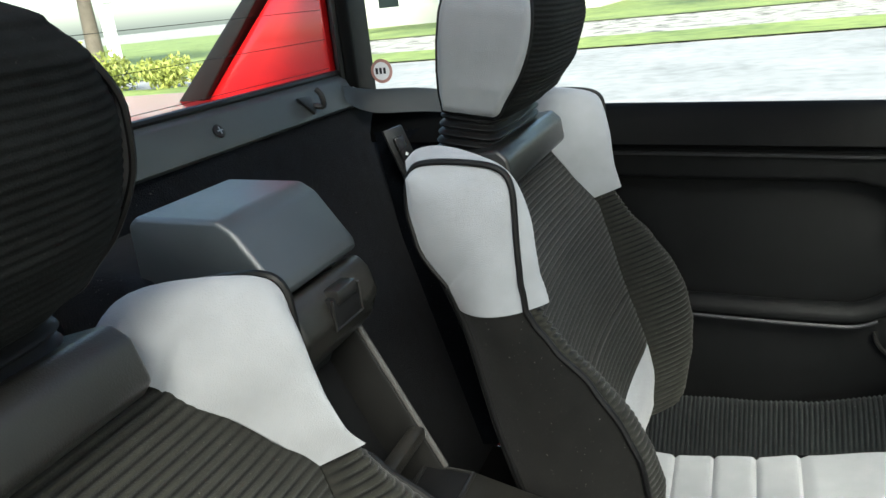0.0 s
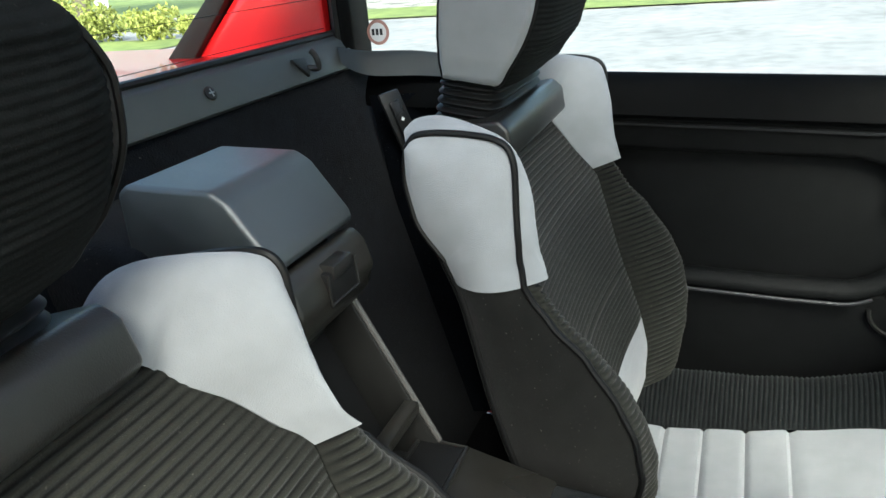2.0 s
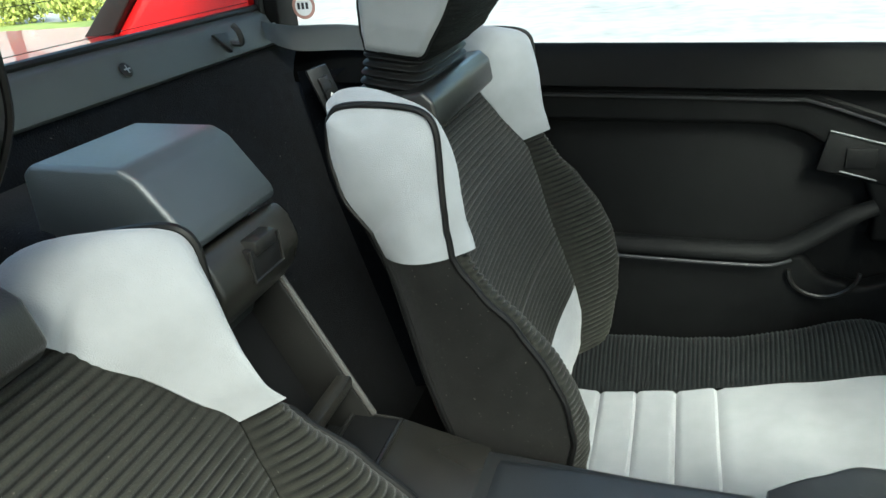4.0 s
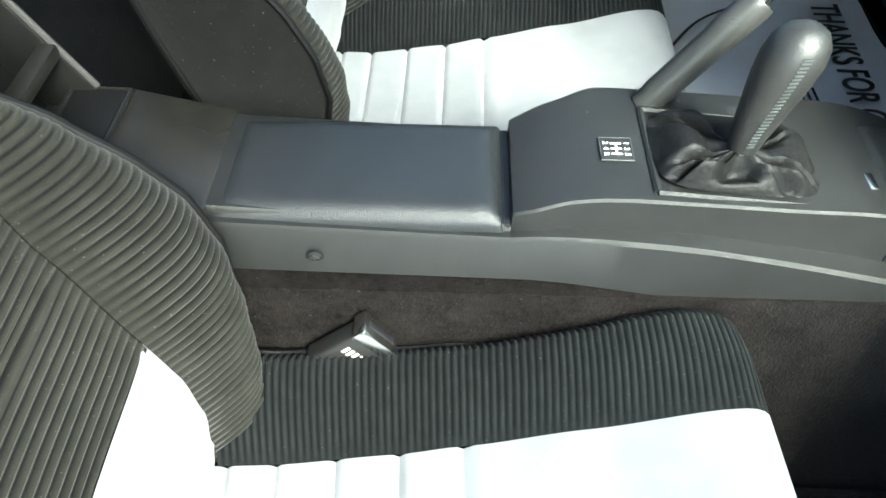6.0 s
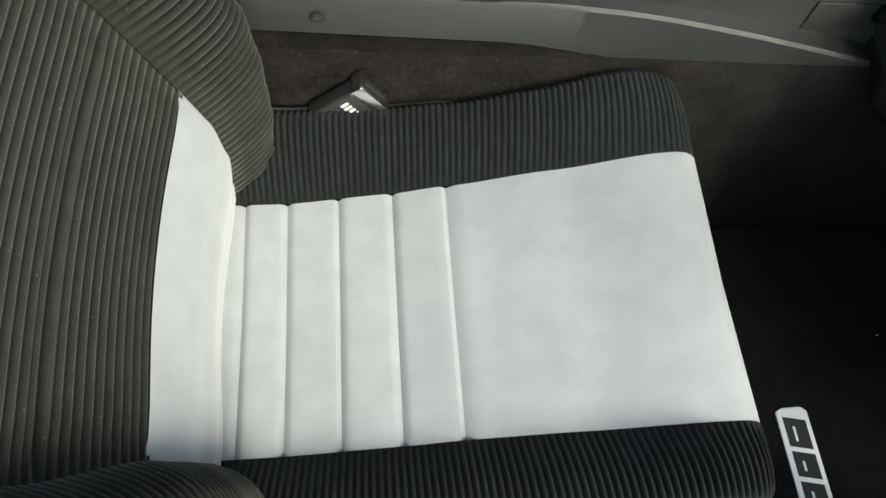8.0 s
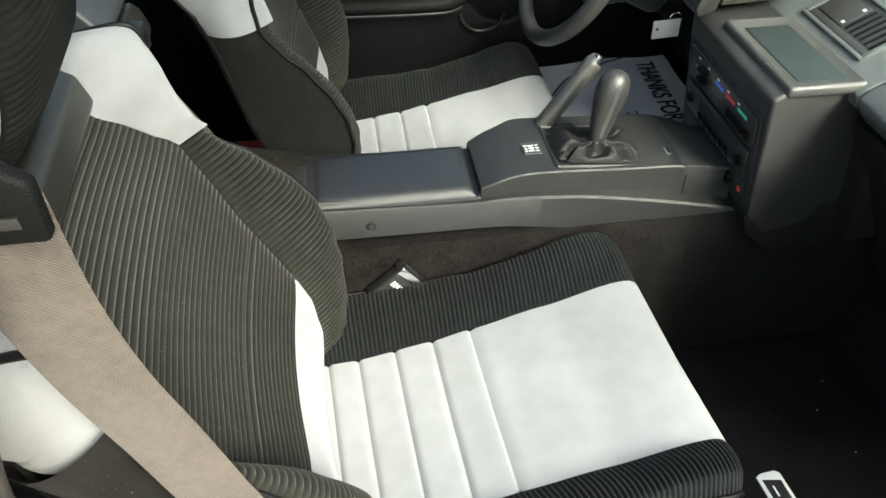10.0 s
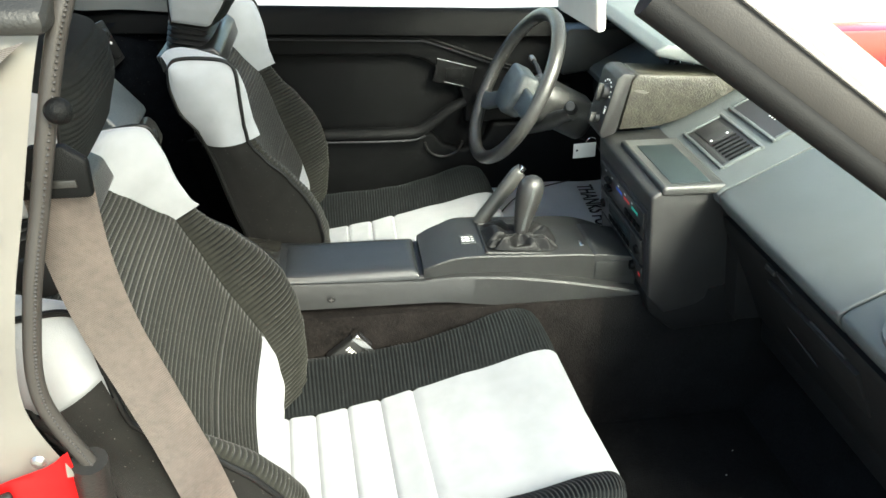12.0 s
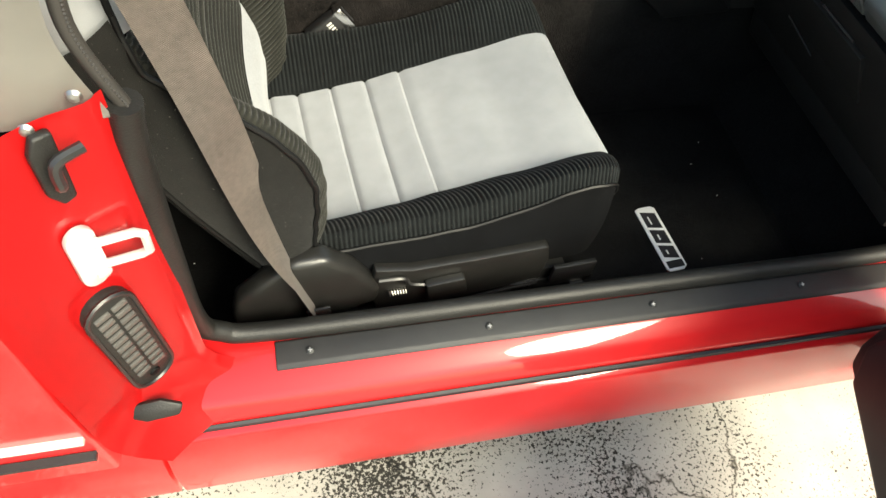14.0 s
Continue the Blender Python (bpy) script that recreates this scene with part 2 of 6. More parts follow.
m2.data_type, m2.blend_type = "RGBA", "MULTIPLY"
m2.inputs["Factor"].default_value = 1.0
ln.new(base_out, m2.inputs["A"])
ln.new(m1.outputs["Result"], m2.inputs["B"])
ln.new(m2.outputs["Result"], nd["Principled BSDF"].inputs["Base Color"])

GLASS = bpy.data.materials.new("window_glass")
GLASS.use_nodes = True
gb = GLASS.node_tree.nodes["Principled BSDF"]
gb.inputs["Transmission Weight"].default_value, gb.inputs["Roughness"].default_value, gb.inputs["IOR"].default_value = 1.0, 0.0, 1.0
gb.inputs["Base Color"].default_value = (0.93, 0.96, 0.95, 1)
# for the added roof glass; tint set by the skylight the cabin needs
SMOKE = bpy.data.materials.new("smoked_roof_glass")
SMOKE.use_nodes = True
nt = SMOKE.node_tree
clear, shine, both = nt.nodes.new("ShaderNodeBsdfTransparent"), nt.nodes.new("ShaderNodeBsdfGlossy"), nt.nodes.new("ShaderNodeMixShader")
clear.inputs["Color"].default_value = (0.62, 0.64, 0.67, 1)
shine.inputs["Roughness"].default_value = 0.03
both.inputs[0].default_value = 0.06
nt.links.new(clear.outputs[0], both.inputs[1])
nt.links.new(shine.outputs[0], both.inputs[2])
nt.links.new(both.outputs[0], nt.nodes["Material Output"].inputs["Surface"])


# ---- mesh tools ----
def thing(name, label, category, at=None, group="", kind=""):
    ob = new(name)
    ob.empty_display_size = 0.05
    if at is not None:
        ob.matrix_world = at
    return tagged(ob, label, category, group, kind)


def mesh_of(bm, name, mat, smooth=40):
    me = bpy.data.meshes.new(name)
    bmesh.ops.recalc_face_normals(bm, faces=bm.faces)
    bm.to_mesh(me)
    bm.free()
    me.materials.append(mat)
    if smooth:
        me.shade_smooth()
        me.set_sharp_from_angle(angle=radians(smooth))
    return me


def part(name, bm, mat, parent=None, label="", smooth=40, at=None):
    ob = new(name, mesh_of(bm, name, mat, smooth))
    if parent is not None:
        ob.parent = parent
    if at is not None:
        ob.matrix_local = at
    return tagged(ob, label)


def box(x0, x1, y0, y1, z0, z1, bevel=0.003, seg=2, bm=None, at=None):
    b = bmesh.new()
    bmesh.ops.create_cube(b, size=1.0)
    for v in b.verts:
        v.co = Vector((x0 + (v.co.x + 0.5) * (x1 - x0), y0 + (v.co.y + 0.5) * (y1 - y0), z0 + (v.co.z + 0.5) * (z1 - z0)))
    if bevel:
        bmesh.ops.bevel(b, geom=b.edges[:], offset=min(bevel, 0.45 * min(abs(x1 - x0), abs(y1 - y0), abs(z1 - z0))), segments=seg, profile=0.5, affect="EDGES", clamp_overlap=True)
    return joined(b, bm, at)


def joined(b, bm=None, at=None):
    if at is not None:
        bmesh.ops.transform(b, matrix=at, verts=b.verts)
    if bm is None:
        return b
    me = bpy.data.meshes.new("tmp")
    b.to_mesh(me)
    b.free()
    bm.from_mesh(me)
    bpy.data.meshes.remove(me)
    return bm


def prism(profile, axis, lo, hi, bevel=0.003, seg=2, bm=None, at=None):
    """A polygon drawn in the two other axes, pushed from lo to hi along axis."""
    b = bmesh.new()
    def put(a, c, w):
        return {"x": (w, a, c), "y": (a, w, c), "z": (a, c, w)}[axis]
    vs = [b.verts.new(put(a, c, lo)) for a, c in profile]
    f = b.faces.new(vs)
    ex = bmesh.ops.extrude_face_region(b, geom=[f])
    d = Vector(put(0, 0, hi - lo)) if axis != "y" else Vector((0, hi - lo, 0))
    bmesh.ops.translate(b, vec=d, verts=[g for g in ex["geom"] if isinstance(g, bmesh.types.BMVert)])
    bmesh.ops.recalc_face_normals(b, faces=b.faces)
    if bevel:
        es = [e for e in b.edges if len(e.link_faces) == 2 and e.calc_face_angle(0) > 0.3]
        bmesh.ops.bevel(b, geom=es, offset=bevel, segments=seg, profile=0.5, affect="EDGES", clamp_overlap=True)
    return joined(b, bm, at)


def tube(points, radius, n=8, closed=False, bm=None, flat=1.0):
    """A round cord along points; radius may be a list."""
    b = bmesh.new() if bm is None else bm
    pts = [Vector(p) for p in points]
    k = len(pts)
    rad = radius if isinstance(radius, (list, tuple)) else [radius] * k
    rings, last = [], None
    for i, p in enumerate(pts):
        a = pts[(i - 1) % k] if closed or i else pts[i]
        c = pts[(i + 1) % k] if closed or i < k - 1 else pts[i]
        t = (c - a).normalized()
        if last is None:
            n1 = t.orthogonal().normalized()
        else:
            n1 = (last - t * last.dot(t)).normalized()
        last = n1
        n2 = t.cross(n1)
        rings.append([b.verts.new(p + rad[i] * (math.cos(2 * math.pi * j / n) * n1 + flat * math.sin(2 * math.pi * j / n) * n2)) for j in range(n)])
    for i in range(k if closed else k - 1):
        r0, r1 = rings[i], rings[(i + 1) % k]
        for j in range(n):
            b.faces.new((r0[j], r0[(j + 1) % n], r1[(j + 1) % n], r1[j]))
    if not closed:
        b.faces.new(rings[0])
        b.faces.new(rings[-1])
    return b


def curve_points(pts, n=8):
    """Catmull-Rom through pts."""
    ps = [Vector(p) for p in pts]
    out = []
    for i in range(len(ps) - 1):
        p0, p1, p2, p3 = ps[max(i - 1, 0)], ps[i], ps[i + 1], ps[min(i + 2, len(ps) - 1)]
        for j in range(n):
            t = j / n
            out.append(0.5 * ((2 * p1) + (p2 - p0) * t + (2 * p0 - 5 * p1 + 4 * p2 - p3) * t * t + (3 * p1 - p0 - 3 * p2 + p3) * t ** 3))
    out.append(ps[-1])
    return out


def sheet(fn, us, vs, thick=0.0, bm=None, uv=False):
    """A grid surface fn(u, v); with thickness, its rim is closed by a second skin along the normals."""
    b = bmesh.new()
    g = [[b.verts.new(fn(u, v)) for v in vs] for u in us]
    for i in range(len(us) - 1):
        for j in range(len(vs) - 1):
            b.faces.new((g[i][j], g[i + 1][j], g[i + 1][j + 1], g[i][j + 1]))
    if uv:
        lay = b.loops.layers.uv.new("UVMap")
        idx = {g[i][j]: (us[i], vs[j]) for i in range(len(us)) for j in range(len(vs))}
        for f in b.faces:
            for l in f.loops:
                l[lay].uv = idx[l.vert]
    if thick:
        bmesh.ops.solidify(b, geom=b.faces[:], thickness=thick)
    return joined(b, bm)


def steps(a, c, n):
    return [a + (c - a) * i / n for i in range(n + 1)]


def lathe(profile, n=24, bm=None, at=None):
    """Turn (radius, z) pairs about z."""
    b = bmesh.new()
    rings = []
    for r, z in profile:
        rings.append([b.verts.new((r * math.cos(2 * math.pi * i / n), r * math.sin(2 * math.pi * i / n), z)) for i in range(n)])
    for a, c in zip(rings, rings[1:]):
        for i in range(n):
            b.faces.new((a[i], a[(i + 1) % n], c[(i + 1) % n], c[i]))
    if profile[0][0] > 1e-4:
        b.faces.new(rings[0])
    if profile[-1][0] > 1e-4:
        b.faces.new(rings[-1])
    bmesh.ops.remove_doubles(b, verts=b.verts, dist=1e-6)
    return joined(b, bm, at)


def lerp_table(table, s):
    if s <= table[0][0]:
        return table[0][1]
    for (a, fa), (c, fc) in zip(table, table[1:]):
        if s <= c:
            t = (s - a) / (c - a)
            t = t * t * (3 - 2 * t) * 0.5 + t * 0.5
            return fa + (fc - fa) * t
    return table[-1][1]


def words(text, size, mat, name, parent, at, depth=0.0006, label="", shear=0.0, wide=1.0):
    c = bpy.data.curves.new(name, "FONT")
    c.body, c.size, c.extrude, c.align_x, c.align_y, c.shear, c.offset = text, size, depth, "CENTER", "CENTER", shear, size * 0.008
    tmp = bpy.data.objects.new("tmp_text", c)
    scene.collection.objects.link(tmp)
    bpy.context.view_layer.update()
    me = bpy.data.meshes.new_from_object(tmp.evaluated_get(bpy.context.evaluated_depsgraph_get()))
    bpy.data.objects.remove(tmp)
    me.materials.append(mat)
    me.transform(Matrix.Diagonal((wide, 1, 1, 1)))
    ob = new(name, me)
    if parent is not None:
        ob.parent = parent
    ob.matrix_local = at
    return tagged(ob, label)


def screw(parent, at, mat=None, r=0.006):
    s = part("screw", lathe([(0.0001, 0.0), (r, 0.0), (r, 0.0012), (r * 0.7, 0.0026), (0.0001, 0.003)], 14), mat or PLAST, parent, at=at)
    b = box(-r * 0.55, r * 0.55, -r * 0.1, r * 0.1, 0.0022, 0.0032, 0)
    box(-r * 0.1, r * 0.1, -r * 0.55, r * 0.55, 0.0022, 0.0033, 0, bm=b)
    part("cross_slot", b, DULLM, s)
    return s


# ---- the two seats ----
RIB_P = 0.0072
FB = [(-0.09, -0.005), (-0.05, 0.035), (0.0, 0.076), (0.04, 0.102), (0.07, 0.120), (0.11, 0.144), (0.15, 0.163), (0.20, 0.171), (0.243, 0.166), (0.30, 0.150), (0.35, 0.126), (0.39, 0.112), (0.42, 0.119), (0.46, 0.131), (0.50, 0.146), (0.593, 0.150)]
FR = [(-0.09, -0.02), (-0.05, 0.0), (0.0, 0.012), (0.25, 0.022), (0.40, 0.036), (0.53, 0.034), (0.565, 0.042), (0.582, 0.056), (0.593, 0.078)]
UI = [(-0.03, 0.150), (0.0, 0.152), (0.142, 0.164), (0.25, 0.188), (0.34, 0.214), (0.380, 0.223), (0.42, 0.206), (0.50, 0.170), (0.55, 0.148), (0.593, 0.138)]
UP = [(-0.09, 0.217), (0.0, 0.238), (0.2, 0.252), (0.33, 0.247), (0.4, 0.244), (0.5, 0.252), (0.545, 0.246), (0.57, 0.234), (0.585, 0.216), (0.593, 0.194)]
FI = [(-0.06, 0.01), (-0.03, 0.030), (0.0, 0.052), (0.05, 0.082), (0.10, 0.100), (0.15, 0.106), (0.25, 0.100), (0.375, 0.098), (0.45, 0.080), (0.53, 0.066), (0.565, 0.062), (0.593, 0.068)]


BACK_P = 0.0080


def rib(s, h=0.0032, pitch=RIB_P):
    return -0.5 * h * (1 + math.cos(2 * math.pi * s / pitch))


def along_normal(fn, u, v, amount, front):
    """fn(u, v) pushed by amount along its normal, the one that agrees with front."""
    p, e = fn(u, v), 0.004
    n = (fn(u + e, v) - fn(u - e, v)).cross(fn(u, v + e) - fn(u, v - e))
    if n.length < 1e-12:
        return p
    n.normalize()
    return p + n * (amount if n.dot(front) > 0 else -amount)


def back_insert(a, s, puff=0.0):
    u = lerp_table(UI, s) * a
    f = lerp_table(FI, s) - 0.001 - 0.016 * (1 - a * a) * (1.0 if s < 0.5 else max(0, (0.593 - s) / 0.093))
    edge = 1 - abs(a) ** 8
    fold = 0.005 * edge * math.exp(-((s - 0.232) / 0.005) ** 2)
    return Vector((f + (puff + 0.002) * edge - fold, u, s))


def back_bolster(a, s, sign, puff=0.0):
    """a 0..1 from the insert's seam to the front piping, 1..2 over the side to the rear piping."""
    ui, up, fi, fb, fr = lerp_table(UI, s), lerp_table(UP, s), lerp_table(FI, s), lerp_table(FB, s), lerp_table(FR, s)
    if a <= 1:
        k = max(a, 0.0)
        bulge = (0.020 + 0.018 * min(1.0, max(0.0, (0.36 - s) / 0.12))) * math.sin(math.pi * k ** 0.8) * min(1.0, max(0.0, (0.593 - s) / 0.06))
        p = Vector((fi + (fb - fi) * k + bulge, ui + (up - ui) * a, s))
        p.x += puff * (1 - abs(2 * k - 1) ** 6)
    else:
        c = a - 1
        out = 0.016 * math.sin(math.pi * c)
        p = Vector((fb + (fr - fb) * c, up - 0.006 * c + out + puff * (1 - abs(2 * c - 1) ** 6), s))
    p.y *= sign
    return p


# outline of the pale shoulder, seen from the side: up the front, over the top, down the rear
SHOULDER_FRONT = [(0.138, 0.480), (0.146, 0.503), (0.153, 0.526), (0.152, 0.543), (0.141, 0.555), (0.122, 0.565), (0.100, 0.574), (0.078, 0.581), (0.060, 0.583), (0.047, 0.575)]
SHOULDER_REAR = [(0.047, 0.575), (0.040, 0.563), (0.031, 0.542), (0.027, 0.520), (0.025, 0.490)]
NECK = [(0.076, 0.157, 0.520), (0.066, 0.150, 0.538), (0.050, 0.147, 0.552), (0.026, 0.150, 0.556), (0.006, 0.156, 0.552)]


def shoulder_top(z, peak):
    return z if z < 0.45 else 0.45 + (z - 0.45) * peak


def shoulder_lines(lo, sg, peak, trim):
    """The front piping, the seam beside the insert and the rear piping of a shoulder, from low to high."""
    low = steps(lo, 0.455, 6)
    front = curve_points([(lerp_table(FB, z), lerp_table(UP, z) + 0.002, z) for z in low] + [(f, 0.250 - 0.10 * max(0.0, z - 0.53), z) for f, z in SHOULDER_FRONT], 6)
    seam = curve_points([(lerp_table(FI, z), lerp_table(UI, z), z) for z in steps(lo, 0.51, 9)] + NECK, 6)
    rear = curve_points([(f, 0.247, z) for f, z in SHOULDER_REAR] + [(lerp_table(FR, z), lerp_table(UP, z) - 0.004, z) for z in steps(0.45, lo + 0.02, 6)], 6)
    def place(p, k):
        return Vector((p.x, sg * (p.y - trim * k * min(1.0, max(0.0, (p.z - lo + 0.04) / 0.06))), shoulder_top(p.z, peak)))
    return [[place(p, k) for p in line] for line, k in ((front, 1.0), (seam, 0.0), (rear, 1.0))]


def at_share(line, k):
    k = max(0.0, min(1.0, k)) * (len(line) - 1)
    i = min(len(line) - 2, int(k))
    return line[i].lerp(line[i + 1], k - i)


def shoulder_front(lines, w, a):
    """Across from the seam (a 0) to the piping (a 1), running over the top as w grows."""
    p = at_share(lines[1], w).lerp(at_share(lines[0], w), a)
    up = min(1.0, max(0.0, (w - 0.42) / 0.30))
    up = up * up * (3 - 2 * up)
    lift = (0.028 - 0.006 * up) * math.sin(math.pi * a ** (1.5 - 0.4 * up)) + 0.004 * (1 - abs(2 * a - 1) ** 6)
    return p + Vector((math.cos(up * 1.45), 0, math.sin(up * 1.45))) * lift


def shoulder_side(lines, lo, c, k, sg):
    """Rows across the side between the two pipings, closing at the top."""
    f, r = at_share(lines[0], k), at_share(list(reversed(lines[2])), k)
    p = f.lerp(r, c)
    p.y += sg * (0.016 * math.sin(math.pi * c) * min(1.0, max(0.0, (1 - k) / 0.3)) ** 0.5 + 0.003 * (1 - abs(2 * c - 1) ** 6))
    return p


def cush_z(x):
    return lerp_table([(0.0, 0.395), (0.10, 0.394), (0.22, 0.411), (0.285, 0.426), (0.40, 0.450), (0.52, 0.477), (0.555, 0.478)], x)


def front_roll(x, z):
    """Bend what lies past the cushion's front edge down over it."""
    e = 0.535
    if x <= e:
        return x, z
    d = x - e
    r = 0.035
    ang = min(d / r, 1.45)
    rest = max(0.0, d - 1.45 * r)
    return e + r * math.sin(ang) + rest * 0.12, z - r * (1 - math.cos(ang)) - rest


def cush_insert(x, a, x0, x1):
    w = 0.142 + 0.006 * max(0.0, (x - 0.3) / 0.25)
    e = min(x - x0, x1 - x) / 0.008
    puff = -0.006 * (1 - min(1.0, e)) ** 2
    z = cush_z(x) + puff - 0.006 * (1 - abs(a))
    xx, zz = front_roll(x, z)
    return Vector((xx, w * a, zz))


def cush_bolster(x, a, sign, ribbed=True):
    w = 0.142 + 0.006 * max(0.0, (x - 0.3) / 0.25)
    wave = lerp_table([(0.05, 0.034), (0.14, 0.026), (0.21, 0.016), (0.30, 0.004), (0.38, 0.006), (0.45, 0.016), (0.54, 0.010)], x)
    y = w + (0.238 - w) * a
    crest = 0.046 * math.sin(math.pi * min(1.0, a * 0.62)) if a < 0.81 else 0.046 * math.sin(math.pi * 0.522) - 0.05 * (a - 0.81) / 0.19 * 0.5
    fall = min(1.0, max(0.0, x / 0.05))
    z = cush_z(x) + crest * (0.35 + 0.65 * fall) * (1.0 if x < 0.5 else max(0.3, 1 - (x - 0.5) * 4)) + wave * a
    if ribbed:
        z += rib(x) * min(1.0, a * 9 + 0.02)
    xx, zz = front_roll(x, z)
    xx -= 0.040 * a * max(0.0, (x - 0.36) / 0.26) ** 1.3
    if x > 0.535:
        y -= 0.25 * (x - 0.535) * a
    return Vector((xx, sign * y, zz))


def make_seat(name, label, at, recline, low, aside, nod, peak, trim, head_y):
    """low: how far up the back the pale shoulder panels begin, on the two sides."""
    seat = thing(name, label, "car seat", at, "front seats")
    tilt = pose(0, aside, 0.40, 0, -recline, 0)
    # backrest
    back = part("backrest_shell", sheet(lambda s, a: Vector((lerp_table(FR, s) - 0.006 + 0.004 * (1 - a * a), a * (lerp_table(UP, s) - 0.004), s)), steps(-0.03, 0.535, 24), steps(-1, 1, 10), 0.012), CLOTH, seat, at=tilt)
    n = int((0.548 - 0.142) / (RIB_P / 8))
    def ins(s, a):
        return along_normal(lambda s, a: back_insert(a, s, 0.004), s, a, rib(s, 0.0036, BACK_P) * min(1.0, (1 - abs(a)) * 12), Vector((1, 0, 0)))
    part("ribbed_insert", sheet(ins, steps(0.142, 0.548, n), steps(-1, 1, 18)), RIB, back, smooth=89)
    part("lumbar_panel", sheet(lambda s, a: back_insert(a, s, 0.006) + Vector((0.003 * math.sin(math.pi * (s + 0.03) / 0.172), 0, 0)), steps(-0.03, 0.147, 14), steps(-1.05, 1.05, 14)), WHITE, back, "pale grey suede")
    for sg, lo in zip((1, -1), low):
        n = int((lo + 0.085) / (RIB_P / 8))
        def fr(s, a):
            return along_normal(lambda s, a: back_bolster(min(a, 1.0), s, sg, 0.004) if a > 0 else back_bolster(0.0, s, sg, 0.004) + (back_bolster(0.0, s, sg, 0.004) - back_bolster(-a, s, sg, 0.004)), s, a, rib(s, 0.0036, BACK_P) * min(1.0, (1 - a) * 3, a * 9), Vector((1, -sg * 0.8, 0)))
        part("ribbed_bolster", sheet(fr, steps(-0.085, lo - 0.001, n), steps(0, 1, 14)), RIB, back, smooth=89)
        part("side_panel", sheet(lambda s, a: back_bolster(a, s, sg, 0.003), steps(-0.085, lo + 0.026, 26), steps(1, 2, 10)), CLOTH, back)
        lines = shoulder_lines(lo, sg, peak, trim)
        cap = sheet(lambda w, a: shoulder_front(lines, w, a), steps(0, 1, 44), steps(0, 1, 14))
        joined(sheet(lambda k, c: shoulder_side(lines, lo, c, k, sg), steps(0, 1, 40), steps(0, 1, 12)), cap)
        part("shoulder_panel", cap, WHITE, back, "pale grey suede shoulder", smooth=60)
        line = [back_bolster(1.0, z, sg, 0) + Vector((0.001, sg * 0.002, 0)) for z in steps(-0.08, lo - 0.02, 60)] + [p + Vector((0.001, sg * 0.002, 0.001)) for p in lines[0]]
        rear = lines[2][1:] + [back_bolster(2.0, z, sg, 0) + Vector((0, sg * 0.002, 0)) for z in steps(lo - 0.01, 0.0, 40)]
        part("piping", tube(line + rear, 0.0036, 8), PIPE, back)
    # headrest, leaning forward of the backrest
    lean = tilt @ pose(0.068, head_y, 0.603, 0, nod, 0)
    FRONT = [(0.0, 0.044), (0.012, 0.060), (0.03, 0.077), (0.07, 0.096), (0.12, 0.103), (0.16, 0.097), (0.178, 0.084), (0.188, 0.060), (0.192, 0.036)]
    REAR = [(0.0, -0.020), (0.015, -0.028), (0.15, -0.030), (0.175, -0.018), (0.188, 0.006), (0.192, 0.034)]
    WIDE = [(0.0, 0.100), (0.02, 0.119), (0.05, 0.130), (0.09, 0.134), (0.13, 0.131), (0.158, 0.120), (0.176, 0.102), (0.187, 0.076), (0.192, 0.050)]
    def hd(h, a):
        g1, g0, hw = lerp_table(FRONT, h), lerp_table(REAR, h), lerp_table(WIDE, h)
        ang = 2 * math.pi * a
        cx, sy = math.cos(ang), math.sin(ang)
        q = Vector(((g1 + g0) / 2 + (g1 - g0) / 2 * math.copysign(abs(cx) ** 0.5, cx), hw * math.copysign(abs(sy) ** 0.5, sy), h))
        if cx > 0.3:
            q.x += rib(h, 0.0010, 0.0060)
        return q
    b = sheet(hd, steps(0.0, 0.192, 150), steps(0, 1, 44))
    bmesh.ops.remove_doubles(b, verts=b.verts, dist=1e-5)
    bmesh.ops.holes_fill(b, edges=b.edges[:], sides=60)
    head = part("headrest", b, HEADC, seat, at=lean)
    outline = [(-0.024, 0.010), (0.040, 0.009), (0.060, 0.034), (0.077, 0.070), (0.084, 0.105), (0.080, 0.142), (0.062, 0.160), (0.004, 0.162), (-0.024, 0.148)]
    for sg in (1, -1):
        def patch(u, v):
            k = u ** 0.8
            g, h = 0.030 + (v[0] - 0.030) * k, 0.088 + (v[1] - 0.088) * k
            drop = 0.0 if k < 0.86 else 0.008 * ((k - 0.86) / 0.14) ** 2
            return Vector((g, sg * (lerp_table(WIDE, h) + 0.0035 - drop), h))
        rim = [Vector((c.x, c.y)) for c in curve_points([(g, h, 0) for g, h in outline + outline[:1]], 5)]
        part("side_patch", sheet(patch, steps(0.0, 1, 14), rim), WHITE, head, "pale grey suede")
        part("patch_piping", tube([patch(1.0, v) for v in rim[:-1]], 0.0022, 6, True), PIPE, head)
    def pleat(u, v):
        an = 2 * math.pi * v
        cx, sy = math.cos(an), math.sin(an)
        grow = 0.0030 * math.cos(2 * math.pi * 7 * u) - 0.006 * u
        return Vector((0.006 + (0.044 + grow) * math.copysign(abs(cx) ** 0.35, cx), (0.110 + grow) * math.copysign(abs(sy) ** 0.35, sy), -0.060 + 0.074 * u))
    part("bellows", sheet(pleat, steps(0, 1, 63), steps(0, 1, 40)), PIPE, head, "pleated black bellows")
    part("neck_bracket", prism([(0.0, 0.535), (0.096, 0.506), (0.111, 0.512), (0.117, 0.543), (0.109, 0.558), (0.0, 0.580)], "y", -0.136, 0.134, 0.005, 3), COVER, seat, "dark plastic", at=tilt)
    # cushion
    cush = part("cushion_base", box(0.0, 0.535, -0.222, 0.222, 0.30, 0.374, 0.02, 3), CLOTH, seat)
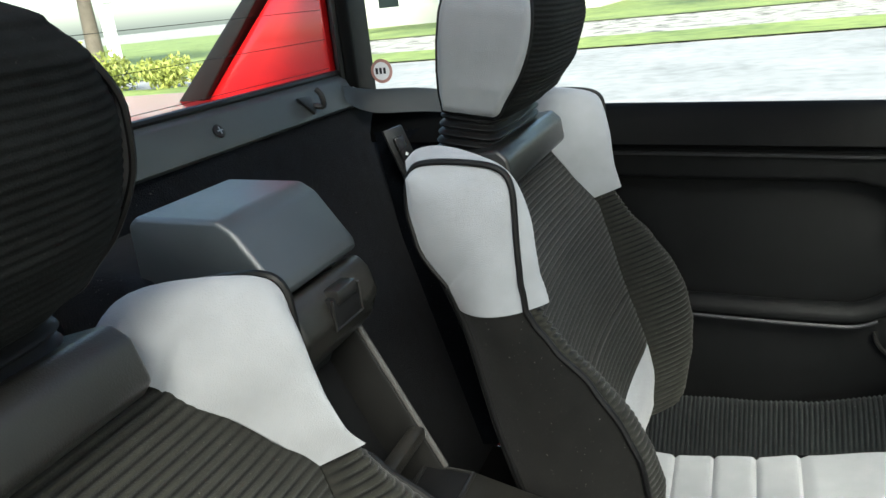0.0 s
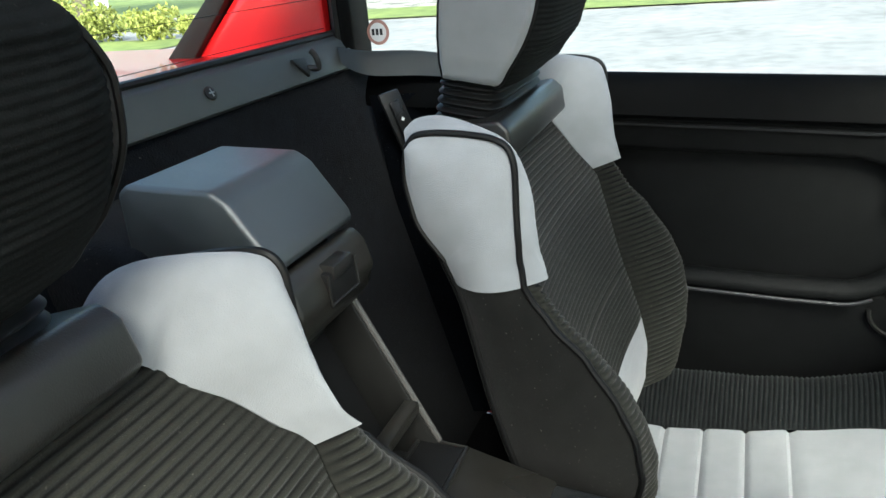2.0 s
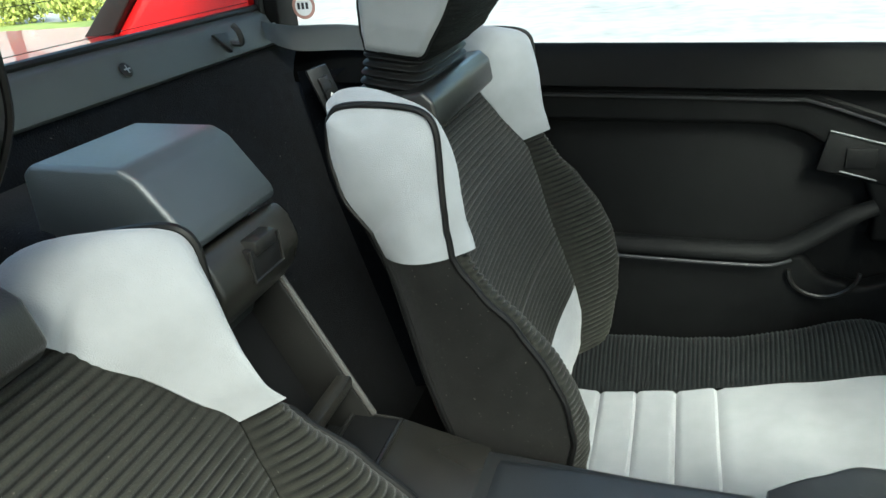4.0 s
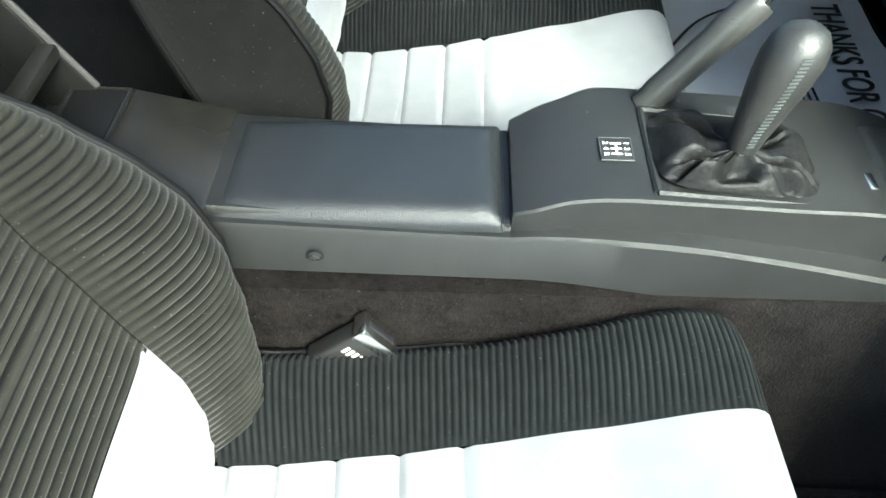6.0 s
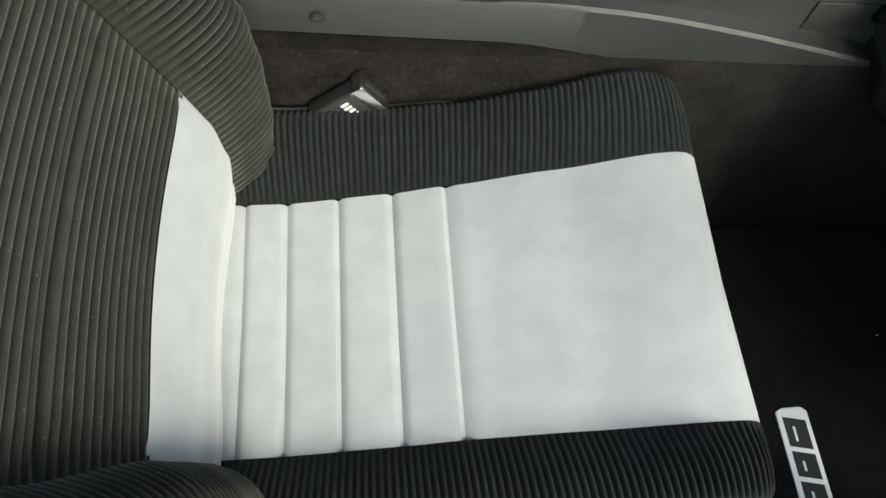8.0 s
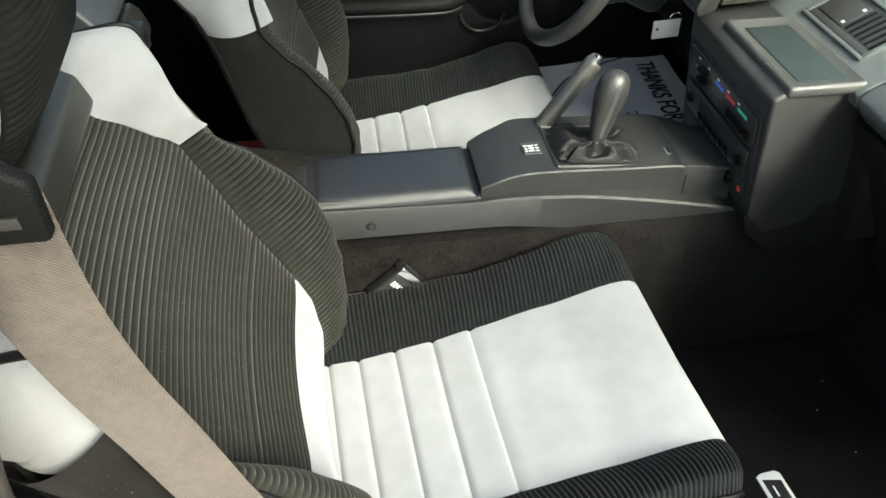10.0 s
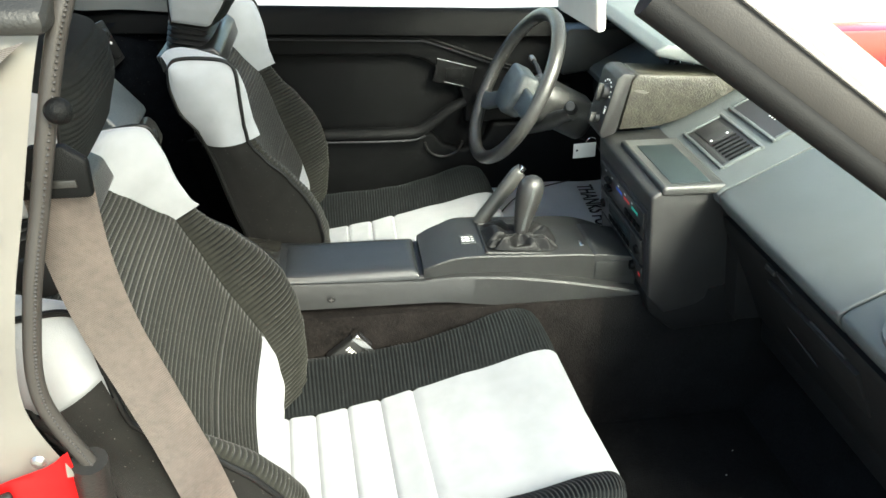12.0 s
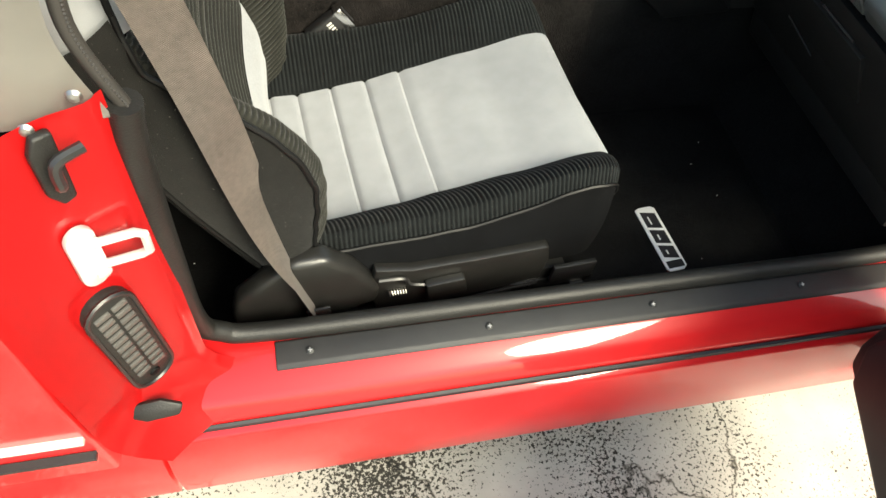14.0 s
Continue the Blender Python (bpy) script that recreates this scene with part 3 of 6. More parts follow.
    xs = [0.0, 0.053, 0.101, 0.160, 0.222, 0.283, 0.66]
    for x0, x1 in zip(xs, xs[1:]):
        part("cushion_panel", sheet(lambda x, a: cush_insert(x, a, x0, x1), steps(x0, x1, 12 if x1 < 0.5 else 34), steps(-1, 1, 16)), WHITE, cush, "pale grey suede")
    n = int((0.60 - 0.06) / (RIB_P / 6))
    for sg in (1, -1):
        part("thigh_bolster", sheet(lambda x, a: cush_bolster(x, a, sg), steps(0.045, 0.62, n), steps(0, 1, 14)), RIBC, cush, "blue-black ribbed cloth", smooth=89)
        def skirt(x, c):
            p = cush_bolster(x, 1.0, sg, False)
            return Vector((p.x, p.y + sg * 0.008 * math.sin(math.pi * c), p.z + (0.325 - p.z) * c))
        part("side_skirt", sheet(skirt, steps(0.05, 0.60, 30), steps(0, 1, 6)), SKIRT, cush)
        part("piping", tube([cush_bolster(x, 1.0, sg, False) + Vector((0, sg * 0.001, 0)) for x in steps(0.05, 0.60, 46)], 0.003, 6), PIPE, cush)
    # frame, rails and recliner
    part("seat_frame", box(0.02, 0.52, -0.20, 0.20, 0.265, 0.302, 0.008), GLOSSP, seat)
    for sg in (1, -1):
        rail = bmesh.new()
        box(-0.02, 0.56, sg * 0.225 - 0.014, sg * 0.225 + 0.014, 0.235, 0.262, 0.003, bm=rail)
        box(0.02, 0.50, sg * 0.225 - 0.009, sg * 0.225 + 0.009, 0.258, 0.29, 0.002, bm=rail)
        part("slide_rail", rail, GLOSSP, seat)
        for x in (0.0, 0.53):
            part("rail_foot", prism([(x - 0.02, 0.211), (x + 0.025, 0.211), (x + 0.015, 0.24), (x - 0.012, 0.24)], "y", sg * 0.225 - 0.02, sg * 0.225 + 0.02, 0.003), GLOSSP, seat)
    cover = prism([(-0.055, 0.35), (-0.045, 0.40), (0.002, 0.446), (0.036, 0.474), (0.085, 0.474), (0.125, 0.436), (0.163, 0.375), (0.160, 0.343), (0.10, 0.322), (0.02, 0.310), (-0.035, 0.315)], "y", -0.272, -0.236, 0.012, 3)
    part("recliner_cover", cover, COVER, seat, "worn dark plastic")
    trim = prism([(0.150, 0.345), (0.155, 0.412), (0.185, 0.404), (0.213, 0.397), (0.321, 0.397), (0.433, 0.400), (0.441, 0.366), (0.436, 0.312), (0.36, 0.300), (0.24, 0.290), (0.16, 0.300)], "y", -0.262, -0.242, 0.005, 2)
    part("side_trim", trim, COVER, seat)
    part("recline_lever", prism([(0.232, 0.370), (0.294, 0.374), (0.302, 0.336), (0.239, 0.328)], "y", -0.278, -0.262, 0.004, 2), COVER, seat, "black lever")
    part("spring", tube([(0.176 + 0.0006 * i, -0.266 + 0.005 * math.cos(i * 0.9), 0.352 + 0.005 * math.sin(i * 0.9)) for i in range(48)], 0.0012, 5), DULLM, seat)
    part("link_rod", tube(curve_points([(0.160, -0.266, 0.392), (0.198, -0.268, 0.390), (0.208, -0.268, 0.372), (0.236, -0.268, 0.362)], 5), 0.0035, 6), GLOSSP, seat)
    part("lower_rod", tube([(0.16, -0.264, 0.278), (0.433, -0.262, 0.300)], 0.003, 6), GLOSSP, seat)
    part("bracket", box(0.47, 0.55, -0.248, -0.238, 0.262, 0.306, 0.003), GLOSSP, seat)
    return seat



# ---- ground and surroundings ----
def flat(name, x0, x1, y0, y1, z, mat, label, category, nx=1):
    b = bmesh.new()
    g = [[b.verts.new((x, y, z)) for y in (y0, y1)] for x in steps(x0, x1, nx)]
    for i in range(nx):
        b.faces.new((g[i][0], g[i + 1][0], g[i + 1][1], g[i][1]))
    ob = new(name, mesh_of(b, name, mat, 0))
    return tagged(ob, label, category, kind="structure")


flat("ground", -400, 400, -400, 400, 0.0, CONCRETE, "pale weathered concrete with cracks and dark lichen specks", "ground")
ROAD = material("pale_worn_asphalt", (0.25, 0.247, 0.24), 0.9, vary=0.35, scale=5, bump=0.5, bump_scale=80)
flat("road", -200, 300, 2.4, 12.4, 0.012, ROAD, "pale worn asphalt road beside the drive", "road")
flat("lawn", -14.9, 200, 12.6, 15.2, 0.03, GRASS, "sunlit green verge beside the road", "lawn")
flat("lawn", -200, -8.6, 8.6, 10.4, 0.03, GRASS, "sunlit lawn strip behind the car", "lawn")
flat("lawn", -200, -15.0, 12.0, 60, 0.03, GRASS, "sunlit lawn behind the drive", "lawn")
flat("lawn", -14.9, 200, 22, 80, 0.03, GRASS, "sunlit lawn across the road", "lawn")
flat("lawn", 7.0, 200, -30, 3.0, 0.03, GRASS, "sunlit lawn ahead of the car", "lawn")


def leaf_cloud(name, spots, count, size, label, category, mat=LEAF, seed=3, kind=""):
    rng = random.Random(seed)
    vs, fs = [], []
    for cx, cy, cz, rx, ry, rz in spots:
        for _ in range(count):
            d = Vector((rng.gauss(0, 1), rng.gauss(0, 1), rng.gauss(0, 1))).normalized() * (rng.random() ** 0.4)
            c = Vector((cx + d.x * rx, cy + d.y * ry, cz + d.z * rz))
            q = Euler((rng.random() * 6.3, rng.random() * 6.3, rng.random() * 6.3)).to_matrix()
            s = size * (0.6 + 0.8 * rng.random())
            k = len(vs)
            for p in ((-0.5, 0, 0), (0, -0.28, 0.05), (0.5, 0, 0), (0, 0.28, 0.05)):
                vs.append(c + q @ (Vector(p) * s))
            fs.append((k, k + 1, k + 2, k + 3))
    me = bpy.data.meshes.new(name)
    me.from_pydata(vs, [], fs)
    me.materials.append(mat)
    return tagged(new(name, me), label, category, kind=kind)


rng = random.Random(11)
for i, (cx, cy, r) in enumerate([(-12.8, 10.6, 0.9), (-11.4, 10.4, 0.7), (-10.2, 10.4, 0.55), (-14.6, 10.8, 0.9), (-8.8, 10.1, 0.35)]):
    spots = [(cx + rng.uniform(-r, r) * 0.5, cy + rng.uniform(-r, r) * 0.4, 0.35 * r + rng.uniform(0, 0.5) * r, 0.6 * r, 0.55 * r, 0.45 * r) for _ in range(6)]
    leaf_cloud("shrub", spots, 260, 0.09, "yellow-green garden shrub on the lawn", "shrub", seed=20 + i)


def make_tree(x, y, h, seed):
    tr = thing("tree", "tall leafy shade tree standing in the lawn", "tree", pose(x, y, 0), "street trees")
    rg = random.Random(seed)
    trunk = tube(curve_points([(0, 0, 0), (0.05, 0.02, h * 0.25), (0.0, 0.1, h * 0.5), (0.1, 0.05, h * 0.8)], 5), [0.28 - 0.22 * i / 15 for i in range(16)], 10)
    spots = []
    for k in range(9):
        a = k * 2.4 + rg.random()
        z0 = h * (0.32 + 0.05 * k)
        l = h * rg.uniform(0.22, 0.34)
        e = Vector((math.cos(a) * l, math.sin(a) * l, z0 + l * rg.uniform(0.3, 0.7)))
        tube(curve_points([(0, 0.05, z0), (e.x * 0.5, e.y * 0.5, z0 + (e.z - z0) * 0.35), e], 4), [0.09 - 0.008 * i for i in range(9)], 6, bm=trunk)
        spots.append((x + e.x, y + e.y, e.z, l * 0.6, l * 0.6, l * 0.4))
        spots.append((x + e.x * 0.6, y + e.y * 0.6, e.z + l * 0.3, l * 0.5, l * 0.5, l * 0.35))
    part("trunk", trunk, BARK, tr)
    crown = leaf_cloud("crown", spots, 420, 0.28, "", "", seed=seed)
    crown.parent = tr
    crown.matrix_parent_inverse = tr.matrix_world.inverted()


for i, (x, y, h) in enumerate([(-19, 17, 9), (-9, 26, 10), (4, 25, 10), (16, 26, 9), (14, 6, 8), (-26, 8, 9)]):
    make_tree(x, y, h, 40 + i)
post = thing("gate_post", "white painted post standing on the lawn", "post", pose(-15.2, 14.2, 0))
part("shaft", box(-0.12, 0.12, -0.12, 0.12, 0, 1.9, 0.01), WHITEP, post)
part("cap", box(-0.16, 0.16, -0.16, 0.16, 1.9, 2.0, 0.02), WHITEP, post)


def make_house(x, y, w, d):
    hs = thing("house", "pale single-storey house with a grey roof", "house", pose(x, y, 0))
    part("wall", box(0, w, 0, d, 0, 2.9, 0.02), WALLP, hs)
    part("roof", prism([(-0.5, 2.85), (d / 2, 4.9), (d + 0.5, 2.85), (d + 0.5, 3.0), (d / 2, 5.1), (-0.5, 3.0)], "x", -0.5, w + 0.5, 0), ROOFM, hs)
    for k in range(4):
        wx = 1.2 + k * (w - 2.4) / 4
        win = part("window", box(wx, wx + 1.3, -0.04, 0.05, 0.9, 2.2, 0.01), WHITEP, hs)
        part("pane", box(wx + 0.08, wx + 1.22, -0.055, -0.042, 0.98, 2.12, 0), SCREEN, win)


make_house(-22, 34, 16, 9)
make_house(6, 38, 16, 9)

# ---- the car's shell ----
floor_ob = tagged(new("floor", mesh_of(box(-0.40, 1.55, -0.665, 0.665, 0.18, 0.212, 0.004), "floor", CARPET)), "black carpeted footwell floor", "floor", kind="structure")
tun = [(-0.135, 0.205), (-0.118, 0.40), (-0.098, 0.525), (0.098, 0.525), (0.118, 0.40), (0.135, 0.205)]
# one carpet in three tones, the footwell's shade put into the colour
for x0, x1, grow, mat, label in ((-0.30, 0.70, 1.0, CARPETB, "brown-black carpeted centre tunnel"), (0.699, 0.815, 0.999, CARPET_SHADE, "carpeted centre tunnel, darker in colour for footwell shade"), (0.814, 1.50, 0.998, CARPET, "front of the centre tunnel, carpet darkest for footwell shade")):
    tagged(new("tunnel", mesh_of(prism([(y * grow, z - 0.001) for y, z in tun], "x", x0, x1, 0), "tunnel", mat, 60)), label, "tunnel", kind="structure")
bulk = [(-0.12, 0.20), (-0.316, 0.955), (-0.36, 0.955), (-0.16, 0.20)]
tagged(new("wall_rear", mesh_of(prism(bulk, "y", -0.70, 0.70, 0.003), "wall_rear", FELT)), "black felt rear bulkhead dusted with lint", "wall", kind="structure")
tagged(new("wall_front", mesh_of(prism([(1.16, 0.20), (1.34, 0.42), (1.36, 0.9), (1.42, 0.9), (1.42, 0.2)], "y", -0.70, 0.70, 0.01), "wall_front", CARPET)), "black carpeted footwell front wall", "wall", kind="structure")

car = thing("sports_car", "red two-seat sports car with its passenger door open", "car", pose(0, 0, 0))
part("roof_rail", tube([(-0.30, sg, 1.262) for sg in (-0.47, 0.47)], 0.02, 8), RUBBER, car)
# passenger side sill and skirt
sill_in = [(-0.655, 0.20), (-0.655, 0.372), (-0.672, 0.384), (-0.70, 0.384), (-0.735, 0.372), (-0.760, 0.354), (-0.776, 0.330), (-0.776, 0.22), (-0.70, 0.18)]
sill = part("sill", prism(sill_in, "x", 0.02, 1.42, 0.006, 3), RED, car, "glossy red sill")
skirt = [(-0.775, 0.318), (-0.790, 0.308), (-0.800, 0.22), (-0.795, 0.125), (-0.77, 0.115), (-0.74, 0.125), (-0.74, 0.30)]
part("side_skirt", prism(skirt, "x", 0.0, 1.60, 0.004, 2), RED, car, "glossy red skirt")
part("skirt_gap", prism([(-0.7765, 0.3185), (-0.7825, 0.3165), (-0.782, 0.3245), (-0.7775, 0.3265)], "x", 0.02, 1.60, 0), INK, car, "black gap strip")
part("rear_skirt", prism(skirt, "x", -1.2, -0.004, 0.004, 2), RED, car, "glossy red skirt")
plate = part("scuff_plate", prism([(-0.690, 0.380), (-0.696, 0.3875), (-0.728, 0.3805), (-0.735, 0.375), (-0.731, 0.3705), (-0.705, 0.376)], "x", 0.165, 1.17, 0.002, 2), DARKP, car, "black plastic scuff plate")
tilt_s = pose(0, 0, 0, 17, 0, 0)
for x in (0.212, 0.470, 0.730, 0.99):
    screw(plate, Matrix.Translation((x, -0.7135, 0.3845)) @ tilt_s, r=0.0058)
seal = curve_points([(1.30, -0.672, 0.46), (1.22, -0.676, 0.408), (1.10, -0.684, 0.397), (0.6, -0.684, 0.398), (0.18, -0.684, 0.398), (0.095, -0.683, 0.416), (0.074, -0.690, 0.468), (0.076, -0.708, 0.62), (0.082, -0.722, 0.80), (0.090, -0.728, 0.87)], 8)
part("door_seal", tube(seal, [0.0145] * 44 + [0.015] * (len(seal) - 44), 12), RUBBER, car, "black rubber door seal")
up = curve_points([(0.090, -0.727, 0.865), (0.068, -0.722, 0.94), (0.080, -0.712, 1.02), (0.102, -0.695, 1.10), (0.135, -0.675, 1.21), (0.16, -0.655, 1.27)], 8)
b = tube(up, 0.0068, 10)
part("upper_seal", b, PILLARG, car, "ribbed grey-brown rubber seal")
dots = bmesh.new()
fine = curve_points(up, 6)
for p in fine[::2]:
    lathe([(0.0001, -0.0015), (0.0015, 0), (0.0001, 0.0015)], 6, dots, Matrix.Translation(p + Vector((0.0042, -0.0058, 0.001))))
part("seal_texture", dots, PILLARG, car)
# jamb behind the door opening
def jamb(u, v):
    z = 0.33 + v * 0.56
    y = -0.705 - 0.03 * v - 0.115 * u
    x = 0.078 - 0.115 * u - 0.02 * math.sin(math.pi * u) + 0.012 * math.exp(-((u - 0.12) / 0.08) ** 2)
    if v < 0.18:
        k = (0.18 - v) / 0.18
        x += 0.13 * k * k * (1 - 0.55 * u)
    return Vector((x, y, z))
part("door_jamb", sheet(jamb, steps(0, 1, 24), steps(0, 1, 30), 0.004), RED, car, "glossy red door jamb")
quarter = prism([(-0.735, 0.30), (-0.815, 0.32), (-0.83, 0.55), (-0.822, 0.80), (-0.80, 0.90), (-0.735, 0.90)], "x", -1.2, -0.045, 0.006, 3)
part("rear_quarter", quarter, RED, car, "glossy red rear quarter")
for z in (0.452, 0.40):
    part("quarter_moulding", prism([(-0.822, z), (-0.832, z + 0.002), (-0.832, z + 0.008), (-0.822, z + 0.010)], "x", -1.2, -0.05, 0), SILVER if z > 0.43 else PLAST, car)
# latch, striker and vent on the jamb
def on_jamb(u, v):
    p = jamb(u, v)
    du, dv = (jamb(u + 0.02, v) - p).normalized(), (jamb(u, v + 0.02) - p).normalized()
    nrm = du.cross(dv).normalized()
    if nrm.x < 0:
        nrm = -nrm
    m = Matrix((du, (nrm.cross(du)).normalized(), nrm)).transposed().to_4x4()
    return Matrix.Translation(p + nrm * 0.002) @ m
latch = part("latch_pin", prism([(-0.014, -0.05), (0.006, -0.052), (0.016, -0.03), (0.016, 0.03), (0.004, 0.052), (-0.012, 0.048)], "z", 0.0, 0.012, 0.004, 3), RUBBER, car, "black door buffer", at=on_jamb(0.28, 0.92) @ Matrix.Scale(0.75, 4))
part("finger", tube(curve_points([(0.0, 0.02, 0.012), (0.004, 0.0, 0.03), (0.0, -0.03, 0.03), (-0.03, -0.034, 0.03)], 5), 0.0065, 8), GLOSSP, latch)
strike = part("striker", prism([(0.014 * math.cos(q), (0.026 if math.sin(q) >= 0 else -0.026) + 0.016 * math.sin(q)) for q in steps(0.01, 2 * math.pi - 0.05, 18)], "z", 0.0, 0.008, 0.002, 2), ZINC, car, "bright zinc striker", at=on_jamb(0.33, 0.71))
part("loop", tube([(-0.004, -0.017, 0.006), (-0.040, -0.017, 0.022), (-0.046, -0.013, 0.026), (-0.046, 0.013, 0.026), (-0.040, 0.017, 0.022), (-0.004, 0.017, 0.006)], 0.0045, 8), ZINC, strike)
for yy in (-0.022, 0.026):
    part("bolt", lathe([(0.0001, 0.008), (0.007, 0.008), (0.007, 0.011), (0.0001, 0.013)], 12), ZINC, strike, at=pose(-0.006, yy, 0))
def capsule(half, r, n=8):
    return [(r * math.cos(q), half + r * math.sin(q)) for q in steps(0, math.pi, n)] + [(-r * math.cos(q), -half - r * math.sin(q)) for q in steps(0, math.pi, n)]
vent = part("jamb_vent", prism(capsule(0.078, 0.027), "z", -0.02, 0.004, 0.003, 2), RUBBER, car, "black louvred vent", at=on_jamb(0.36, 0.41) @ pose(0, 0, 0.006, 0, 0, 5))
part("vent_rim", tube([(x, y, 0.004) for x, y in capsule(0.078, 0.026)], 0.0028, 6, True), COVER, vent)
part("vent_screw", lathe([(0.0001, 0.007), (0.006, 0.006), (0.0075, 0.003)], 14), LINING, vent, at=pose(0, 0.084, 0))
for i in range(11):
    for k in (0, 1):
        part("louvre", box(-0.019 + 0.020 * k, -0.002 + 0.020 * k, -0.086 + 0.0145 * i, -0.078 + 0.0145 * i, 0.002, 0.0068, 0.0012), DULLP, vent)
part("drain_plug", prism([(-0.035, -0.006), (-0.01, -0.016), (0.03, -0.012), (0.036, 0.004), (0.01, 0.014), (-0.03, 0.01)], "z", 0, 0.009, 0.004, 2), RUBBER, car, "black rubber plug", at=Matrix.Translation((0.014, -0.775, 0.405)) @ pose(0, 0, 0, 55, 0, 0))
# upper B pillar cover
def bcov(u, v):
    k = v
    p = up[int(k * (len(up) - 1))]
    # carried 0.42 m back, its unseen part added to block sun from the seat
    return Vector((p.x - 0.008 - 0.42 * u, p.y - 0.012 - 0.03 * math.sin(math.pi * 0.5 * u), p.z))
part("pillar_cover", sheet(bcov, steps(0, 1, 6), steps(0, 1, len(up) - 1), 0.006), PILLAR, car, "glossy pillar trim, reflected sky put into its pale colour")
for p in ((0.065, -0.752, 0.90), (0.03, -0.768, 0.885)):
    part("rivet", lathe([(0.0001, 0.004), (0.004, 0.003), (0.006, 0)], 12), DULLM, car, at=Matrix.Translation(p) @ pose(0, 0, 0, 90, 0, 0))
# A pillars
def a_pillar(sg):
    base, top = Vector((1.18, -0.690, 0.841)), Vector((0.580, -0.602, 1.226))
    d = (top - base).normalized()
    side = Vector((0, -1, 0))
    nrm = d.cross(side).normalized()
    side = nrm.cross(d).normalized()
    def frame_box(a0, a1, b0, b1, name, mat, label):
        bb = bmesh.new()
        ring = []
        for e in (base - d * 0.2, top):
            ring.append([bb.verts.new(e + nrm * a + side * c) for a, c in ((a0, b0), (a1, b0), (a1, b1), (a0, b1))])
        for i in range(4):
            bb.faces.new((ring[0][i], ring[0][(i + 1) % 4], ring[1][(i + 1) % 4], ring[1][i]))
        bb.faces.new(ring[0])
        bb.faces.new(ring[1])
        bmesh.ops.bevel(bb, geom=bb.edges[:], offset=0.005, segments=2, profile=0.5, affect="EDGES")
        if sg > 0:
            for v in bb.verts:
                v.co.y = -v.co.y
        part(name, bb, mat, car, label)
    s = 1 if nrm.x > 0 else -1
    frame_box(s * -0.004, s * 0.032, -0.035, 0.022, "a_pillar", PILLARG, "black pillar")
    frame_box(s * 0.032, s * 0.060, -0.020, 0.020, "pillar_moulding", PILLAR, "glossy moulding, reflected sky put into its pale colour")
    bb = tube([base - d * 0.2 + side * 0.016 - nrm * s * 0.012, top + side * 0.016 - nrm * s * 0.012], 0.013, 10)
    if sg > 0:
        for v in bb.verts:
            v.co.y = -v.co.y
    part("pillar_seal", bb, MATTE, car, "black rubber seal")
    # bright tube added in place of the highlight on the glossy edge
    bb = tube([base - d * 0.2 + side * 0.024 + nrm * s * 0.033, top + side * 0.024 + nrm * s * 0.033], 0.0022, 8)
    if sg > 0:
        for v in bb.verts:
            v.co.y = -v.co.y
    part("pillar_highlight", bb, CHROME, car, "added bright line for the moulding edge's highlight")
a_pillar(-1)
a_pillar(1)
# roof, unseen; glass added for skylight, edges reach out to block sun
def roof(u, v):
    x = -0.34 + 1.07 * u
    y = 0.565 * v
    return Vector((x, y, 1.285 + 0.035 * (1 - v * v) - 0.03 * (2 * u - 1) ** 2))
RU, RV = (0.24, 0.86), (0.14, 0.86)
def roof_piece(u0, u1, v0, v1, drop=0.0, thick=0.03):
    return sheet(lambda u, v: roof(u, v) - Vector((0, 0, drop)), steps(u0, u1, 6), steps(v0, v1, 6), thick)
part("roof_header", roof_piece(RU[1], 1, -1, 1), RED, car, "red roof header")
part("roof_rear", roof_piece(0, RU[0], -1, 1), RED, car, "red roof rear")
part("roof_bar", roof_piece(RU[0], RU[1], -RV[0], RV[0]), RED, car, "red central roof bar")
for sg in (1, -1):
    part("roof_edge", roof_piece(RU[0], RU[1], min(sg, sg * RV[1]), max(sg, sg * RV[1])), RED, car, "red roof edge")
    part("roof_glass", roof_piece(RU[0], RU[1], min(sg * RV[0], sg * RV[1]), max(sg * RV[0], sg * RV[1]), 0.006, 0.004), SMOKE, car, "unseen smoked glass roof panel, added to let skylight in")
def lining(u0, u1, v0, v1):
    return sheet(lambda u, v: roof(u, v * 0.93) - Vector((0, 0, 0.036)), steps(u0, u1, 5), steps(v0, v1, 5), 0.008)
for u0, u1, v0, v1 in ((0.03, RU[0], -1, 1), (RU[1], 0.97, -1, 1), (RU[0], RU[1], -0.15, 0.15)):
    tagged(new("ceiling", mesh_of(lining(u0, u1, v0, v1), "ceiling", LINER)), "pale cloth headliner round the roof glass", "ceiling", kind="structure")
# rear window surround
part("rear_trim", prism([(-0.312, 0.948), (-0.300, 0.954), (-0.322, 1.000), (-0.334, 1.008), (-0.36, 1.004), (-0.36, 0.94)], "y", -0.66, 0.66, 0.003, 2), PAD, car, "grey plastic window ledge")
for y in (0.235, -0.235):
    screw(car, Matrix.Translation((-0.3105, y, 0.979)) @ pose(0, 0, 0, 0, 62, 0), RUBBER, 0.010)
screw(car, Matrix.Translation((-0.3105, 0.612, 0.979)) @ pose(0, 0, 0, 0, 62, 0), DULLM, 0.005)
hook = part("coat_hook", prism([(-0.02, 0.012), (0.018, 0.010), (0.012, -0.014), (0.002, -0.022), (-0.004, -0.012)], "z", 0, 0.006, 0.002, 2), PLAST, car, "black plastic hook", at=Matrix.Translation((-0.3105, 0.452, 0.979)) @ pose(0, 0, 0, 90, 0, 90) @ pose(0, 0, 0, -28, 0, 0))
